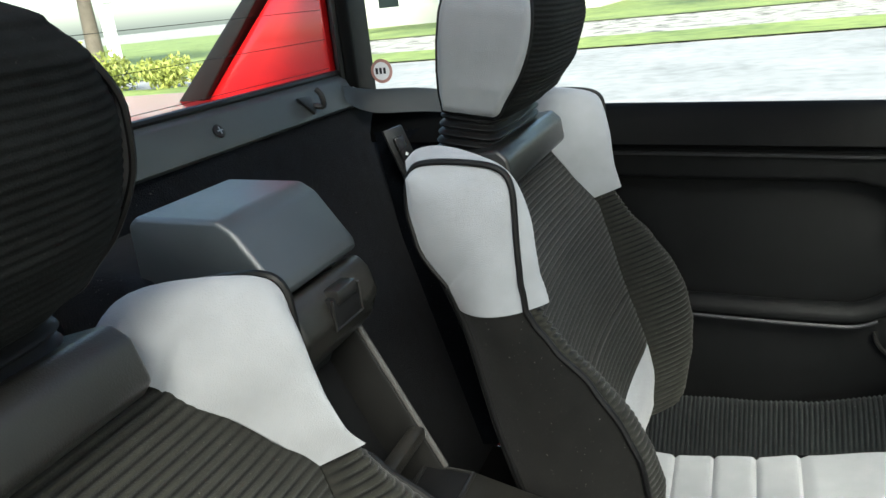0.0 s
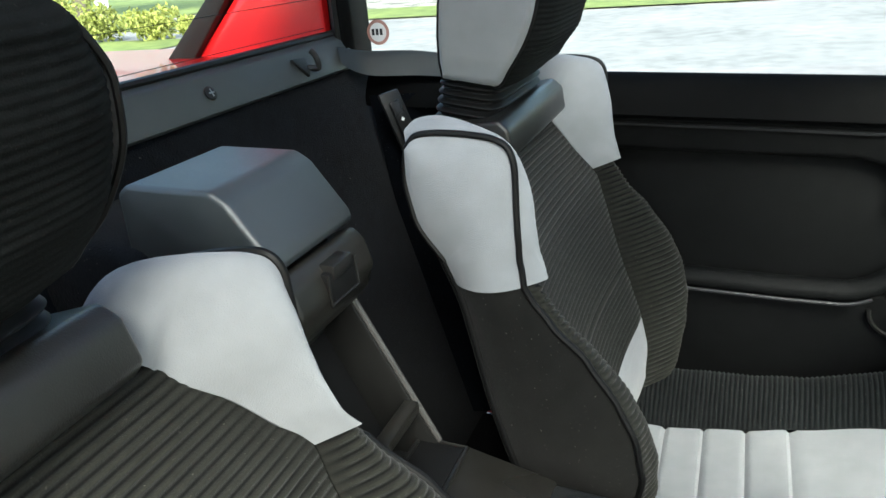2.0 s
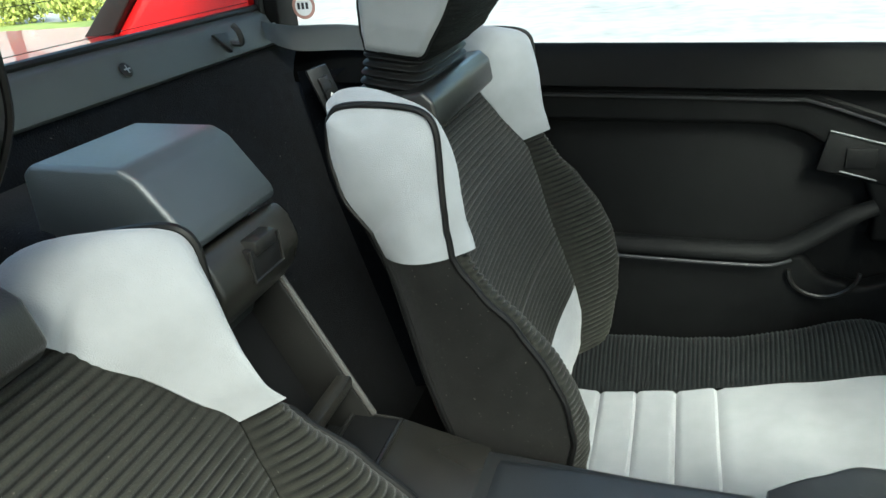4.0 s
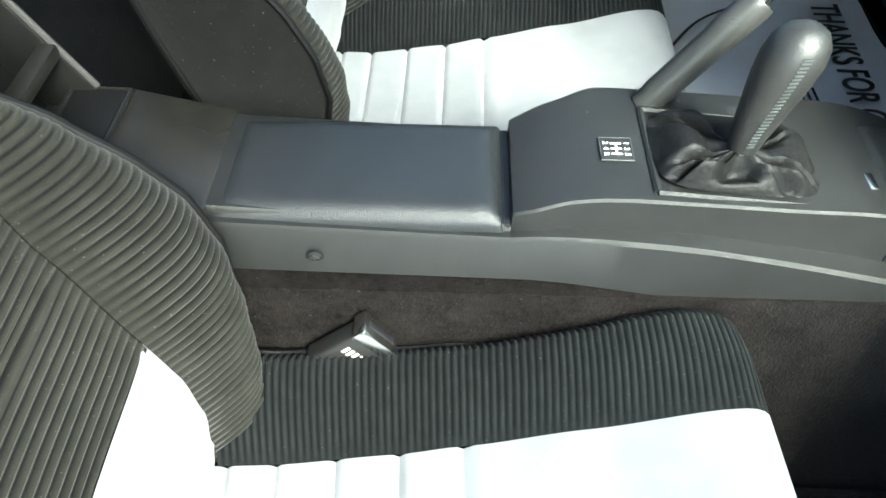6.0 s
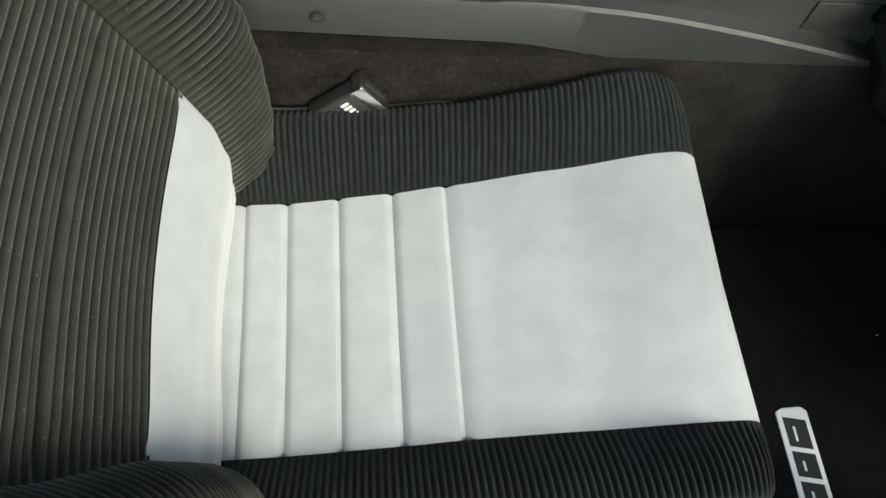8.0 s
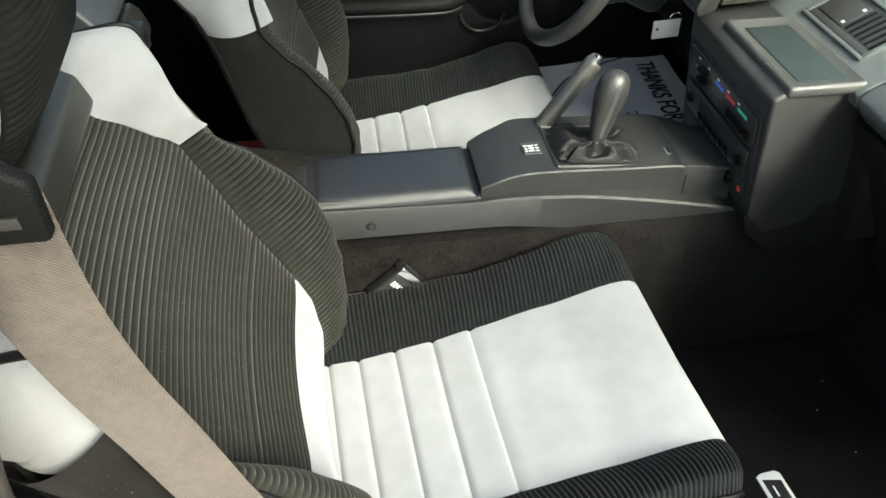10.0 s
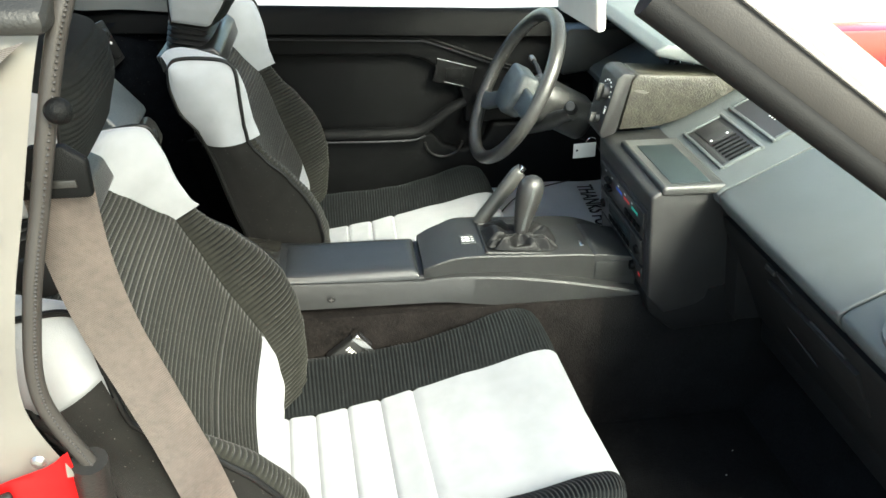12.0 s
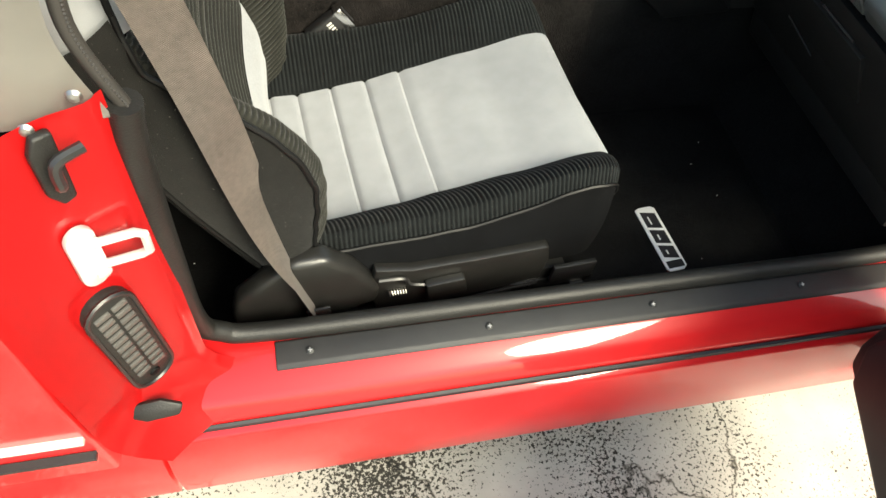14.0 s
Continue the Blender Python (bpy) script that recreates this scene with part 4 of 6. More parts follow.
part("hook_tip", tube(curve_points([(0.012, -0.008, 0.004), (0.016, -0.016, 0.018), (0.014, 0.0, 0.026), (0.012, 0.012, 0.024)], 5), 0.005, 8), PLAST, hook)
for sg in (1, -1):
    part("window_frame", prism([(-0.345, sg * 0.615), (-0.318, sg * 0.605), (-0.305, sg * 0.622), (-0.31, sg * 0.70), (-0.36, sg * 0.70)], "z", 0.965, 1.215, 0.004, 2), LINING, car, "black rear pillar trim")
    part("window_rubber", prism([(-0.338, sg * 0.608), (-0.325, sg * 0.598), (-0.320, sg * 0.606), (-0.33, sg * 0.615)], "z", 0.98, 1.215, 0.002, 1), RUBBER, car, "black rubber edge")
part("window_rubber", tube([(-0.336, y, 1.010) for y in (-0.61, 0.61)], 0.006, 8), RUBBER, car, "black rubber edge")
for i in range(4):
    part("demister_wire", tube([(-0.348, y, 1.02 + 0.05 * i) for y in (-0.6, 0.6)], 0.0006, 4), INK, car)
glass = part("rear_glass", box(-0.352, -0.348, -0.62, 0.62, 0.975, 1.22, 0), GLASS, car, "clear rear window")
glass.visible_shadow = False
# engine lid and sail panels outside
part("engine_lid", sheet(lambda u, v: Vector((-0.38 - 1.3 * u, 0.80 * v, 0.984 - 0.004 * u * u - 0.012 * v * v)), steps(0, 1, 8), steps(-1, 1, 8), 0.01), RED, car, "glossy red engine lid")
for sg in (1, -1):
    part("sail_panel", prism([(-0.345, 0.90), (-0.345, 1.22), (-0.40, 1.20), (-0.68, 0.935), (-0.68, 0.90)], "y", sg * 0.60, sg * 0.66, 0.006, 2), RED, car, "red sail panel")
    part("sail_edge", prism([(-0.395, 1.225), (-0.43, 1.215), (-0.745, 0.935), (-0.68, 0.925)], "y", sg * 0.585, sg * 0.68, 0.004, 2), RUBBER, car, "black sail edge trim")
# rails out of view, added to close the roof-edge gaps to the sun
part("cant_rail", prism([(0.545, 1.300), (0.575, 1.297), (0.665, 1.235), (0.660, 1.220), (0.640, 1.222), (0.545, 1.272)], "x", -0.36, 0.66, 0.006, 2), RUBBER, car, "unseen black roof side rail, added to block sun")
part("cant_rail", prism([(-0.545, 1.300), (-0.575, 1.297), (-0.700, 1.235), (-0.700, 1.220), (-0.640, 1.222), (-0.545, 1.272)], "x", -0.36, 0.14, 0.006, 2), RUBBER, car, "unseen black roof side rail, added to block sun")
part("side_glass", box(-0.30, 0.95, 0.665, 0.669, 0.93, 1.225, 0), GLASS, car, "clear driver window").visible_shadow = False
part("driver_b_pillar", prism([(-0.125, 0.94), (-0.05, 0.94), (-0.08, 1.22), (-0.155, 1.22)], "y", 0.672, 0.70, 0.004), RUBBER, car)
stick = part("window_sticker", lathe([(0.0001, 0.0), (0.022, 0.0), (0.022, 0.0006), (0.0001, 0.0006)], 32), STICKR, car, "round red and white sticker", at=Matrix.Translation((-0.275, 0.662, 1.003)) @ pose(0, 0, 0, 90, 0, 0))
part("sticker_middle", lathe([(0.0001, 0.0006), (0.0165, 0.0006), (0.0165, 0.001), (0.0001, 0.001)], 28), WHITEP, stick)
b = bmesh.new()
for k in range(3):
    box(-0.012 + 0.008 * k, -0.007 + 0.008 * k, -0.005, 0.006, 0.001, 0.0014, 0, bm=b)
part("sticker_mark", b, INK, stick)
wind = part("windscreen", sheet(lambda u, v: Vector((1.33 - 0.73 * u, (0.64 - 0.10 * u) * v, 0.86 + 0.375 * u + 0.02 * (1 - v * v))), steps(0, 1, 6), steps(-1, 1, 8), 0.004), GLASS, car, "clear windscreen")
wind.visible_shadow = False
part("bonnet", sheet(lambda u, v: Vector((1.36 + 1.35 * u, 0.76 * v, 0.72 - 0.22 * u * u - 0.03 * v * v)), steps(0, 1, 8), steps(-1, 1, 8), 0.01), RED, car, "glossy red bonnet")
part("front_wing", prism([(0.62, 0.2), (0.80, 0.3), (0.80, 0.70), (0.75, 0.83), (0.62, 0.84)], "x", 1.36, 2.7, 0.01), RED, car)
part("front_wing", prism([(-0.62, 0.2), (-0.80, 0.3), (-0.80, 0.62), (-0.75, 0.70), (-0.62, 0.71)], "x", 1.30, 2.7, 0.01), RED, car)
part("driver_flank", prism([(0.70, 0.18), (0.80, 0.25), (0.81, 0.6), (0.78, 0.875), (0.70, 0.895)], "x", -1.7, 1.40, 0.01), RED, car)
for x, sg in ((1.95, -1), (1.95, 1), (-0.85, -1), (-0.85, 1)):
    wheel = part("wheel", lathe([(0.29, -0.09), (0.30, -0.07), (0.30, 0.07), (0.29, 0.09), (0.20, 0.095), (0.20, -0.095), (0.29, -0.09)], 28), RUBBER, car, at=Matrix.Translation((x, sg * 0.66, 0.30)) @ pose(0, 0, 0, 90, 0, 0))
    part("rim", lathe([(0.0001, -0.06), (0.20, -0.09), (0.20, 0.09), (0.0001, 0.06)], 24), SILVER, wheel)
for x, name in ((2.70, "front_panel"), (-1.70, "rear_panel")):
    part(name, box(x - 0.03, x + 0.03, -0.78, 0.78, 0.22, 0.52 if x > 0 else 0.88, 0.02, 3), RED, car, "red closing panel")
part("rear_flank", prism([(-0.735, 0.30), (-0.815, 0.32), (-0.83, 0.55), (-0.822, 0.80), (-0.80, 0.90), (-0.735, 0.90)], "x", -1.70, -1.2, 0.006, 2), RED, car)
# the open passenger door
door = part("door", prism([(-1.08, 0.30), (-1.05, 0.26), (-0.02, 0.24), (0.0, 0.30), (0.0, 0.82), (-1.10, 0.90)], "y", -0.06, -0.04, 0.006), RED, car, "open red passenger door", at=pose(1.135, -0.780, 0, 0, 0, 69))
part("inner_panel", prism([(-1.06, 0.31), (-1.03, 0.28), (-0.04, 0.26), (-0.02, 0.30), (-0.02, 0.83), (-1.08, 0.90)], "y", -0.04, 0.02, 0.012, 3), DARKP, door)
part("door_pocket", prism([(-0.62, 0.31), (-0.10, 0.30), (-0.06, 0.36), (-0.10, 0.50), (-0.25, 0.56), (-0.60, 0.54), (-0.66, 0.42)], "y", 0.02, 0.055, 0.016, 4), DARKP, door, "rounded black pocket")
part("armrest", prism([(-0.85, 0.58), (-0.25, 0.60), (-0.20, 0.64), (-0.84, 0.65)], "y", 0.02, 0.08, 0.015, 3), PLAST, door)

# ---- driver's door lining ----
dd = thing("door_panel", "black moulded driver's door lining with armrest", "door panel", pose(0, 0, 0))
belt = lambda x: 0.936 - 0.03 * x
part("window_sill", sheet(lambda x, a: Vector((x, 0.632 + 0.032 * a + 0.012 * (1 - math.cos(a * 1.5)) - 0.006, belt(x) - 0.006 - 0.06 * (1 - a) ** 1.6)), steps(-0.30, 1.30, 24), steps(0, 1, 10), 0.006), LINING, dd, "black padded sill")
part("panel_back", box(-0.16, 1.30, 0.690, 0.708, 0.235, 0.90, 0.003), LINING, dd, "black grained lining")
part("upper_panel", prism([(-0.14, 0.805), (0.50, 0.792), (0.545, 0.780), (0.60, 0.745), (0.64, 0.700), (0.66, 0.655), (0.66, 0.60), (1.30, 0.60), (1.30, 0.872), (-0.14, 0.908)], "y", 0.656, 0.692, 0.010, 3), LINING, dd, "black grained upper lining")
part("lower_panel", prism([(-0.14, 0.235), (-0.14, 0.588), (0.50, 0.582), (0.57, 0.575), (0.60, 0.535), (0.66, 0.520), (0.72, 0.545), (0.74, 0.596), (1.30, 0.597), (1.30, 0.235)], "y", 0.652, 0.692, 0.010, 3), LINING, dd, "black grained lower lining")
crease = curve_points([(-0.14, 0.655, 0.852), (0.2, 0.652, 0.844), (0.50, 0.650, 0.834), (0.56, 0.650, 0.828), (0.72, 0.650, 0.772), (0.95, 0.652, 0.70)], 6)
part("crease_bead", tube(crease, 0.0035, 6), INK, dd, "black beading")
part("crease_ridge", tube([p + Vector((0, -0.002, 0.008)) for p in crease], 0.005, 6), LINING, dd)
arm_line = curve_points([(-0.05, 0.63, 0.600), (0.25, 0.626, 0.596), (0.46, 0.624, 0.592), (0.535, 0.624, 0.600), (0.61, 0.626, 0.652), (0.655, 0.632, 0.672)], 8)
part("armrest", tube(arm_line, [0.017] * 30 + [0.016] * 5 + [0.014] * 6, 10, flat=0.55), LINING, dd, "black padded armrest")
part("armrest_piping", tube([p + Vector((0, -0.012, -0.020)) for p in arm_line[:26]], 0.003, 6), INK, dd)
pk = [(0.540 + 0.052 * math.cos(a), 0.643, 0.552 + 0.046 * math.sin(a)) for a in steps(math.pi * 1.0, math.pi * 2.0, 20)]
part("pocket_rim", tube([(x + 0.06, y, z) for x, y, z in pk], 0.0035, 6), COVER, dd)
sw = part("switch_plate", prism([(0.580, 0.784), (0.684, 0.756), (0.672, 0.698), (0.568, 0.722)], "y", 0.652, 0.662, 0.003), LINING, dd, "window switch panel")
part("switch_rocker", box(0.606, 0.648, 0.649, 0.654, 0.726, 0.758, 0.002), LINING, sw)
part("switch_trim", tube([(0.580, 0.651, 0.785), (0.686, 0.651, 0.757)], 0.0016, 6), PAD, sw)
part("switch_trim", tube([(0.600, 0.649, 0.722), (0.652, 0.649, 0.708)], 0.0014, 6), PAD, sw)
part("door_pull", tube(curve_points([(0.69, 0.645, 0.68), (0.76, 0.63, 0.69), (0.82, 0.63, 0.70), (0.88, 0.65, 0.70)], 6), 0.013, 8), COVER, dd)
for x, z in ((0.22, 0.50), (0.75, 0.45)):
    part("clip", lathe([(0.0001, 0.003), (0.008, 0.003), (0.01, 0)], 14), COVER, dd, at=Matrix.Translation((x, 0.658, z)) @ pose(0, 0, 0, 90, 0, 0))
# quarter trim behind the driver's door
qt = thing("quarter_trim", "grey curved plastic trim behind the driver's seat", "trim panel", pose(0, 0, 0))
def qtrim(u, v):
    a = curve_points([(-0.318, 0.585, 0.990), (-0.285, 0.628, 0.976), (-0.19, 0.658, 0.969), (-0.05, 0.664, 0.945)], 6)
    p = a[min(len(a) - 1, int(u * (len(a) - 1)))]
    w = 0.024 + 0.016 * math.sin(math.pi * u)
    return p + Vector((0.02 * v * (1 - u), -0.028 * v, -w * v ** 1.5))
part("ledge", sheet(qtrim, steps(0, 1, 18), steps(0, 1, 8), 0.008), PAD, qt)
part("lower_trim", sheet(lambda u, v: Vector((-0.28 + 0.16 * u + 0.10 * v, 0.61 + 0.05 * u, 0.90 - 0.66 * v)), steps(0, 1, 6), steps(0, 1, 10), 0.01), FELT, qt)
swp = part("switch_plate", prism([(-0.022, 0.055), (0.02, 0.05), (0.022, -0.05), (-0.02, -0.055)], "z", 0, 0.008, 0.004, 2), PLAST, qt, "black lever plate", at=Matrix.Translation((-0.222, 0.60, 0.86)) @ pose(0, 0, 0, 90, 0, 60) @ pose(0, 0, 0, -10, 0, 14))
part("release_lever", box(-0.012, 0.010, -0.038, 0.035, 0.006, 0.016, 0.004), GLOSSP, swp)
part("lever_mark", prism([(-0.004, 0.0), (0.0, 0.005), (0.004, 0.0), (0.0, -0.003)], "z", 0.016, 0.0166, 0), WHITEP, swp)



# ---- seats in place ----
make_seat("bucket_seat", "black ribbed and pale grey suede passenger seat", pose(0.146, -0.364, 0, 0, 0, 3.5), 27, (0.378, 0.428), 0.0, 38, 0.775, 0.016, 0.010)
make_seat("bucket_seat", "black ribbed and pale grey suede driver's seat", pose(0.160, 0.352, -0.018, 0, 0, 0), 19, (0.392, 0.397), 0.024, 28, 1.0, 0.0, 0.0)

# ---- storage box on the bulkhead ----
sb = thing("storage_box", "black plastic storage box between the seats", "storage box", pose(0, 0, 0))
part("riser", box(-0.33, -0.15, -0.085, 0.085, 0.50, 0.90, 0.02, 3), FELT, sb)
part("lid", prism([(-0.178, 0.868), (-0.175, 0.950), (-0.163, 0.959), (-0.072, 0.957), (-0.056, 0.947), (-0.019, 0.897), (-0.017, 0.886), (-0.028, 0.880), (-0.075, 0.872)], "y", -0.073, 0.065, 0.007, 3), SATIN, sb, "black grained lid")
part("body", prism([(-0.18, 0.70), (-0.18, 0.872), (-0.075, 0.868), (-0.035, 0.872), (-0.045, 0.80), (-0.075, 0.74)], "y", -0.070, 0.062, 0.006, 2), PLAST, sb)
lat = part("latch_block", prism([(-0.042, 0.870), (-0.018, 0.880), (-0.006, 0.868), (0.002, 0.842), (-0.006, 0.818), (-0.030, 0.792), (-0.065, 0.80)], "y", -0.072, 0.064, 0.006, 3), BRONZE, sb, "worn black latch block")
# dark box proud of the block, its colour stands for a shaded recess
part("latch_shade", box(-0.020, 0.0028, -0.026, 0.022, 0.834, 0.866, 0.002), MATTE, lat, "dark raised patch for the recess's shade")
part("recess_lip", tube([(0.0025, -0.027, 0.866), (0.0035, -0.027, 0.836), (0.0035, 0.023, 0.836), (0.0025, 0.023, 0.866)], 0.0016, 6), COVER, lat)
part("latch_tab", box(-0.012, 0.006, -0.020, 0.016, 0.858, 0.873, 0.003), COVER, lat)
for y0 in (-0.070, 0.055):
    part("chute_wall", prism([(-0.085, 0.80), (-0.032, 0.80), (0.055, 0.630), (0.06, 0.57), (-0.02, 0.57)], "y", y0, y0 + 0.010, 0.003, 2), COVER, sb, "black plastic side wall")
part("chute_rim", tube([(-0.030, -0.065, 0.80), (0.056, -0.065, 0.632)], 0.004, 8), BRONZE, sb)
# paler plastic on this rim puts the edge's highlight into the colour
part("chute_rim", tube([(-0.030, 0.060, 0.80), (0.056, 0.060, 0.632)], 0.0036, 8), DULLP, sb, "worn edge, paler for its painted-in highlight")
part("chute_floor", prism([(-0.105, 0.80), (-0.09, 0.80), (0.005, 0.60), (-0.01, 0.59)], "y", -0.062, 0.057, 0.003), MATTE, sb)
part("cross_bar", box(0.020, 0.038, -0.062, 0.057, 0.668, 0.682, 0.003), BRONZE, sb)

# ---- centre console ----
con = thing("centre_console", "black plastic centre console with gear lever and padded lid", "console", pose(0, 0, 0))
SEC = [(-0.02, 0.612, 0.066, 0.600, 0.078, 0.545, 0.088), (0.10, 0.606, 0.067, 0.594, 0.079, 0.543, 0.089), (0.4572, 0.586, 0.068, 0.5795, 0.080, 0.538, 0.0905), (0.458, 0.600, 0.067, 0.580, 0.080, 0.538, 0.0905), (0.478, 0.609, 0.070, 0.583, 0.081, 0.538, 0.091),
       (0.508, 0.617, 0.067, 0.585, 0.083, 0.536, 0.092), (0.55, 0.621, 0.067, 0.585, 0.085, 0.530, 0.093), (0.62, 0.618, 0.067, 0.581, 0.088, 0.520, 0.095), (0.70, 0.613, 0.067, 0.569, 0.090, 0.506, 0.097), (0.80, 0.606, 0.067, 0.550, 0.093, 0.488, 0.099), (0.90, 0.566, 0.067, 0.526, 0.095, 0.465, 0.100), (0.96, 0.53, 0.067, 0.505, 0.095, 0.44, 0.100)]
FAR = [(0.0, 0.062), (0.457, 0.064), (0.50, 0.076), (0.54, 0.092), (0.75, 0.092), (0.96, 0.086)]
fine = list(SEC[:5])
cp = list(zip(*[[v[k] for v in SEC[4:]] for k in range(7)]))
for i in range(len(cp) - 1):
    for j in range(1, 6):
        t = j / 5
        q0, q1, q2, q3 = cp[max(0, i - 1)], cp[i], cp[i + 1], cp[min(len(cp) - 1, i + 2)]
        fine.append(tuple(0.5 * (2 * b1 + (b2 - b0) * t + (2 * b0 - 5 * b1 + 4 * b2 - b3) * t * t + (3 * b1 - b0 - 3 * b2 + b3) * t ** 3) for b0, b1, b2, b3 in zip(q0, q1, q2, q3)))
b = bmesh.new()
rings = []
for x, zt, wt, zm, wm, zb, wb in fine:
    lip = min(0.0022, (zt - zm) * 0.4)
    half = [(0, zt), (wt - 0.0022, zt), (wt, zt - lip), (wt + 0.002, zm + 0.0015), (wm - 0.003, zm + 0.001), (wm, zm - 0.003), (wb, zb)]
    wf = lerp_table(FAR, x)
    far = [(0, zt), (wf - 0.006, zt), (wf, zt - lip), (wf + 0.002, zm + 0.002), (wf + 0.004, zm - 0.004), (wf + 0.006, zm - 0.012), (wf + 0.012, zb)]
    loop = far + [(-y, z) for y, z in reversed(half[1:])]
    rings.append([b.verts.new((x, y, z)) for y, z in loop])
for r0, r1 in zip(rings, rings[1:]):
    for j in range(len(r0) - 1):
        b.faces.new((r0[j], r0[j + 1], r1[j + 1], r1[j]))
    b.faces.new((r0[-1], r0[0], r1[0], r1[-1]))
b.faces.new(rings[0])
b.faces.new(rings[-1])
part("console_body", b, PLAST, con, smooth=28)
part("tail_cover", prism([(0.030, 0.629), (0.088, 0.625), (0.186, 0.602), (0.186, 0.59), (0.03, 0.60)], "y", -0.078, 0.068, 0.004, 2), BRONZE, con, "brown-black leathered cover")
# dark slab on top of the cover, painted shade of the sunken tray
tray = bmesh.new()
box(0.034, 0.086, -0.058, 0.058, 0.610, 0.6305, 0.003, bm=tray)
part("tray_shade", tray, MATTE, con)
part("tray_rim", tube([(0.032, -0.060, 0.6295), (0.088, -0.060, 0.6275), (0.088, 0.060, 0.6275), (0.032, 0.060, 0.6295)], 0.0030, 6, True), COVER, con)
def lid_top(u, v):
    x = 0.187 + 0.263 * u
    e = min(u, 1 - u) * 0.263
    f = min(v, 1 - v) * 0.164
    k = min((min(1, e / 0.012)) ** 0.5, (min(1, f / 0.018)) ** 0.5)
    return Vector((x, -0.0735 + 0.1365 * v, 0.583 + 0.019 * k + 0.003 * math.sin(math.pi * u) * math.sin(math.pi * v)))
us = [0, 0.01, 0.025, 0.05, 0.09] + steps(0.15, 0.85, 10) + [0.91, 0.95, 0.975, 0.99, 1]
part("armrest_lid", sheet(lid_top, us, us), VINYL, con, "padded black vinyl lid")
screw(con, Matrix.Translation((0.280, -0.0865, 0.560)) @ pose(0, 0, 0, 100, 0, 0), GLOSSP, 0.008)
part("lid_gap", box(0.4515, 0.4565, -0.068, 0.060, 0.574, 0.5875, 0), INK, con)
# shift pattern plate
pat = part("shift_plate", box(-0.0145, 0.0145, -0.0150, 0.0150, 0, 0.0012, 0.002), DARKP, con, "shift pattern plate", at=Matrix.Translation((0.552, -0.003, 0.6215)))
part("plate_rim", tube([(-0.0145, -0.0150, 0.001), (0.0145, -0.0150, 0.001), (0.0145, 0.0150, 0.001), (-0.0145, 0.0150, 0.001)], 0.0009, 5, True), PAD, pat)
b = bmesh.new()
for y in (-0.007, 0.0, 0.007):
    box(-0.005, 0.005, y - 0.0008, y + 0.0008, 0.0012, 0.0018, 0, bm=b)
box(-0.0008, 0.0008, -0.0078, 0.0078, 0.0012, 0.0018, 0, bm=b)
part("shift_lines", b, WHITEP, pat)
for k, (hi, lo) in enumerate(("12", "34", "5R")):
    words(hi, 0.0070, WHITEP, "shift_number", pat, pose(0.0095, 0.0075 - 0.0075 * k, 0.0012, 0, 0, -90))
    words(lo, 0.0070, WHITEP, "shift_number", pat, pose(-0.0095, 0.0075 - 0.0075 * k, 0.0012, 0, 0, -90))
# gear lever
rim = bmesh.new()
for a, c in (((0.582, -0.056), (0.734, -0.056)), ((0.582, 0.056), (0.734, 0.056)), ((0.582, -0.056), (0.582, 0.056)), ((0.734, -0.056), (0.734, 0.056))):
    z0, z1 = 0.6195 - 0.09 * (a[0] - 0.598), 0.6195 - 0.09 * (c[0] - 0.598)
    tube([(a[0], a[1], z0), (c[0], c[1], z1)], 0.0035, 6, bm=rim)
part("boot_rim", rim, PLAST, con)
def boot(u, v):
    a = 2 * math.pi * v
    e = 0.45
    cx, sy = math.cos(a), math.sin(a)
    bx, by = 0.075 * math.copysign(abs(cx) ** e, cx), 0.053 * math.copysign(abs(sy) ** e, sy)
    k = 1 - u
    fold = (0.008 * math.sin(6 * a + 3.0 * u) + 0.006 * math.sin(11 * a - 4.0 * u) + 0.004 * math.sin(17 * a + 1.0)) * math.sin(math.pi * u) ** 0.7
    r = 0.92 * k ** 0.85 + 0.08
    x = 0.658 - 0.004 * u + bx * r
    top = 0.6235 - 0.09 * (x - 0.598)
    return Vector((x, -0.020 * u + by * r, top + max(0.0, 0.012 * math.sin(math.pi * min(1.0, u * 1.3)) + 0.024 * u ** 2.2 + fold)))
part("boot", sheet(boot, steps(0, 1, 22), steps(0, 1, 110)), BOOT, con, "wrinkled black leather boot")
lever = thing("gear_lever", "grey leather gear knob with stitched seam", "gear lever", Matrix.Translation((0.654, -0.020, 0.632)) @ pose(0, 0, 0, -8, 8, 0))
part("stem", lathe([(0.0001, -0.02), (0.008, -0.02), (0.0075, 0.012), (0.0001, 0.012)], 14), DULLM, lever, "steel collar")
kp = [(0.0001, 0.008), (0.0115, 0.009), (0.0135, 0.02), (0.0182, 0.05), (0.0222, 0.078), (0.0232, 0.096), (0.0212, 0.111), (0.0150, 0.121), (0.007, 0.1255), (0.0001, 0.1262)]
b = lathe(kp, 26)
for v in b.verts:
    v.co.x = v.co.x * 1.12 + 0.10 * max(0, v.co.z - 0.03) * 0.6
part("knob", b, KNOB, lever, "dark grey leather knob")
st = bmesh.new()
for i in range(26):
    z = 0.018 + 0.0035 * i
    r = 0.0138 + 0.0096 * min(1, (z - 0.018) / 0.075)
    xo = 0.06 * max(0, z - 0.03)
    tube([(xo - 0.004, -r * 1.0, z), (xo + 0.002, -r * 1.04, z + 0.0018)], 0.0009, 4, bm=st)
part("stitching", st, PAD, lever)
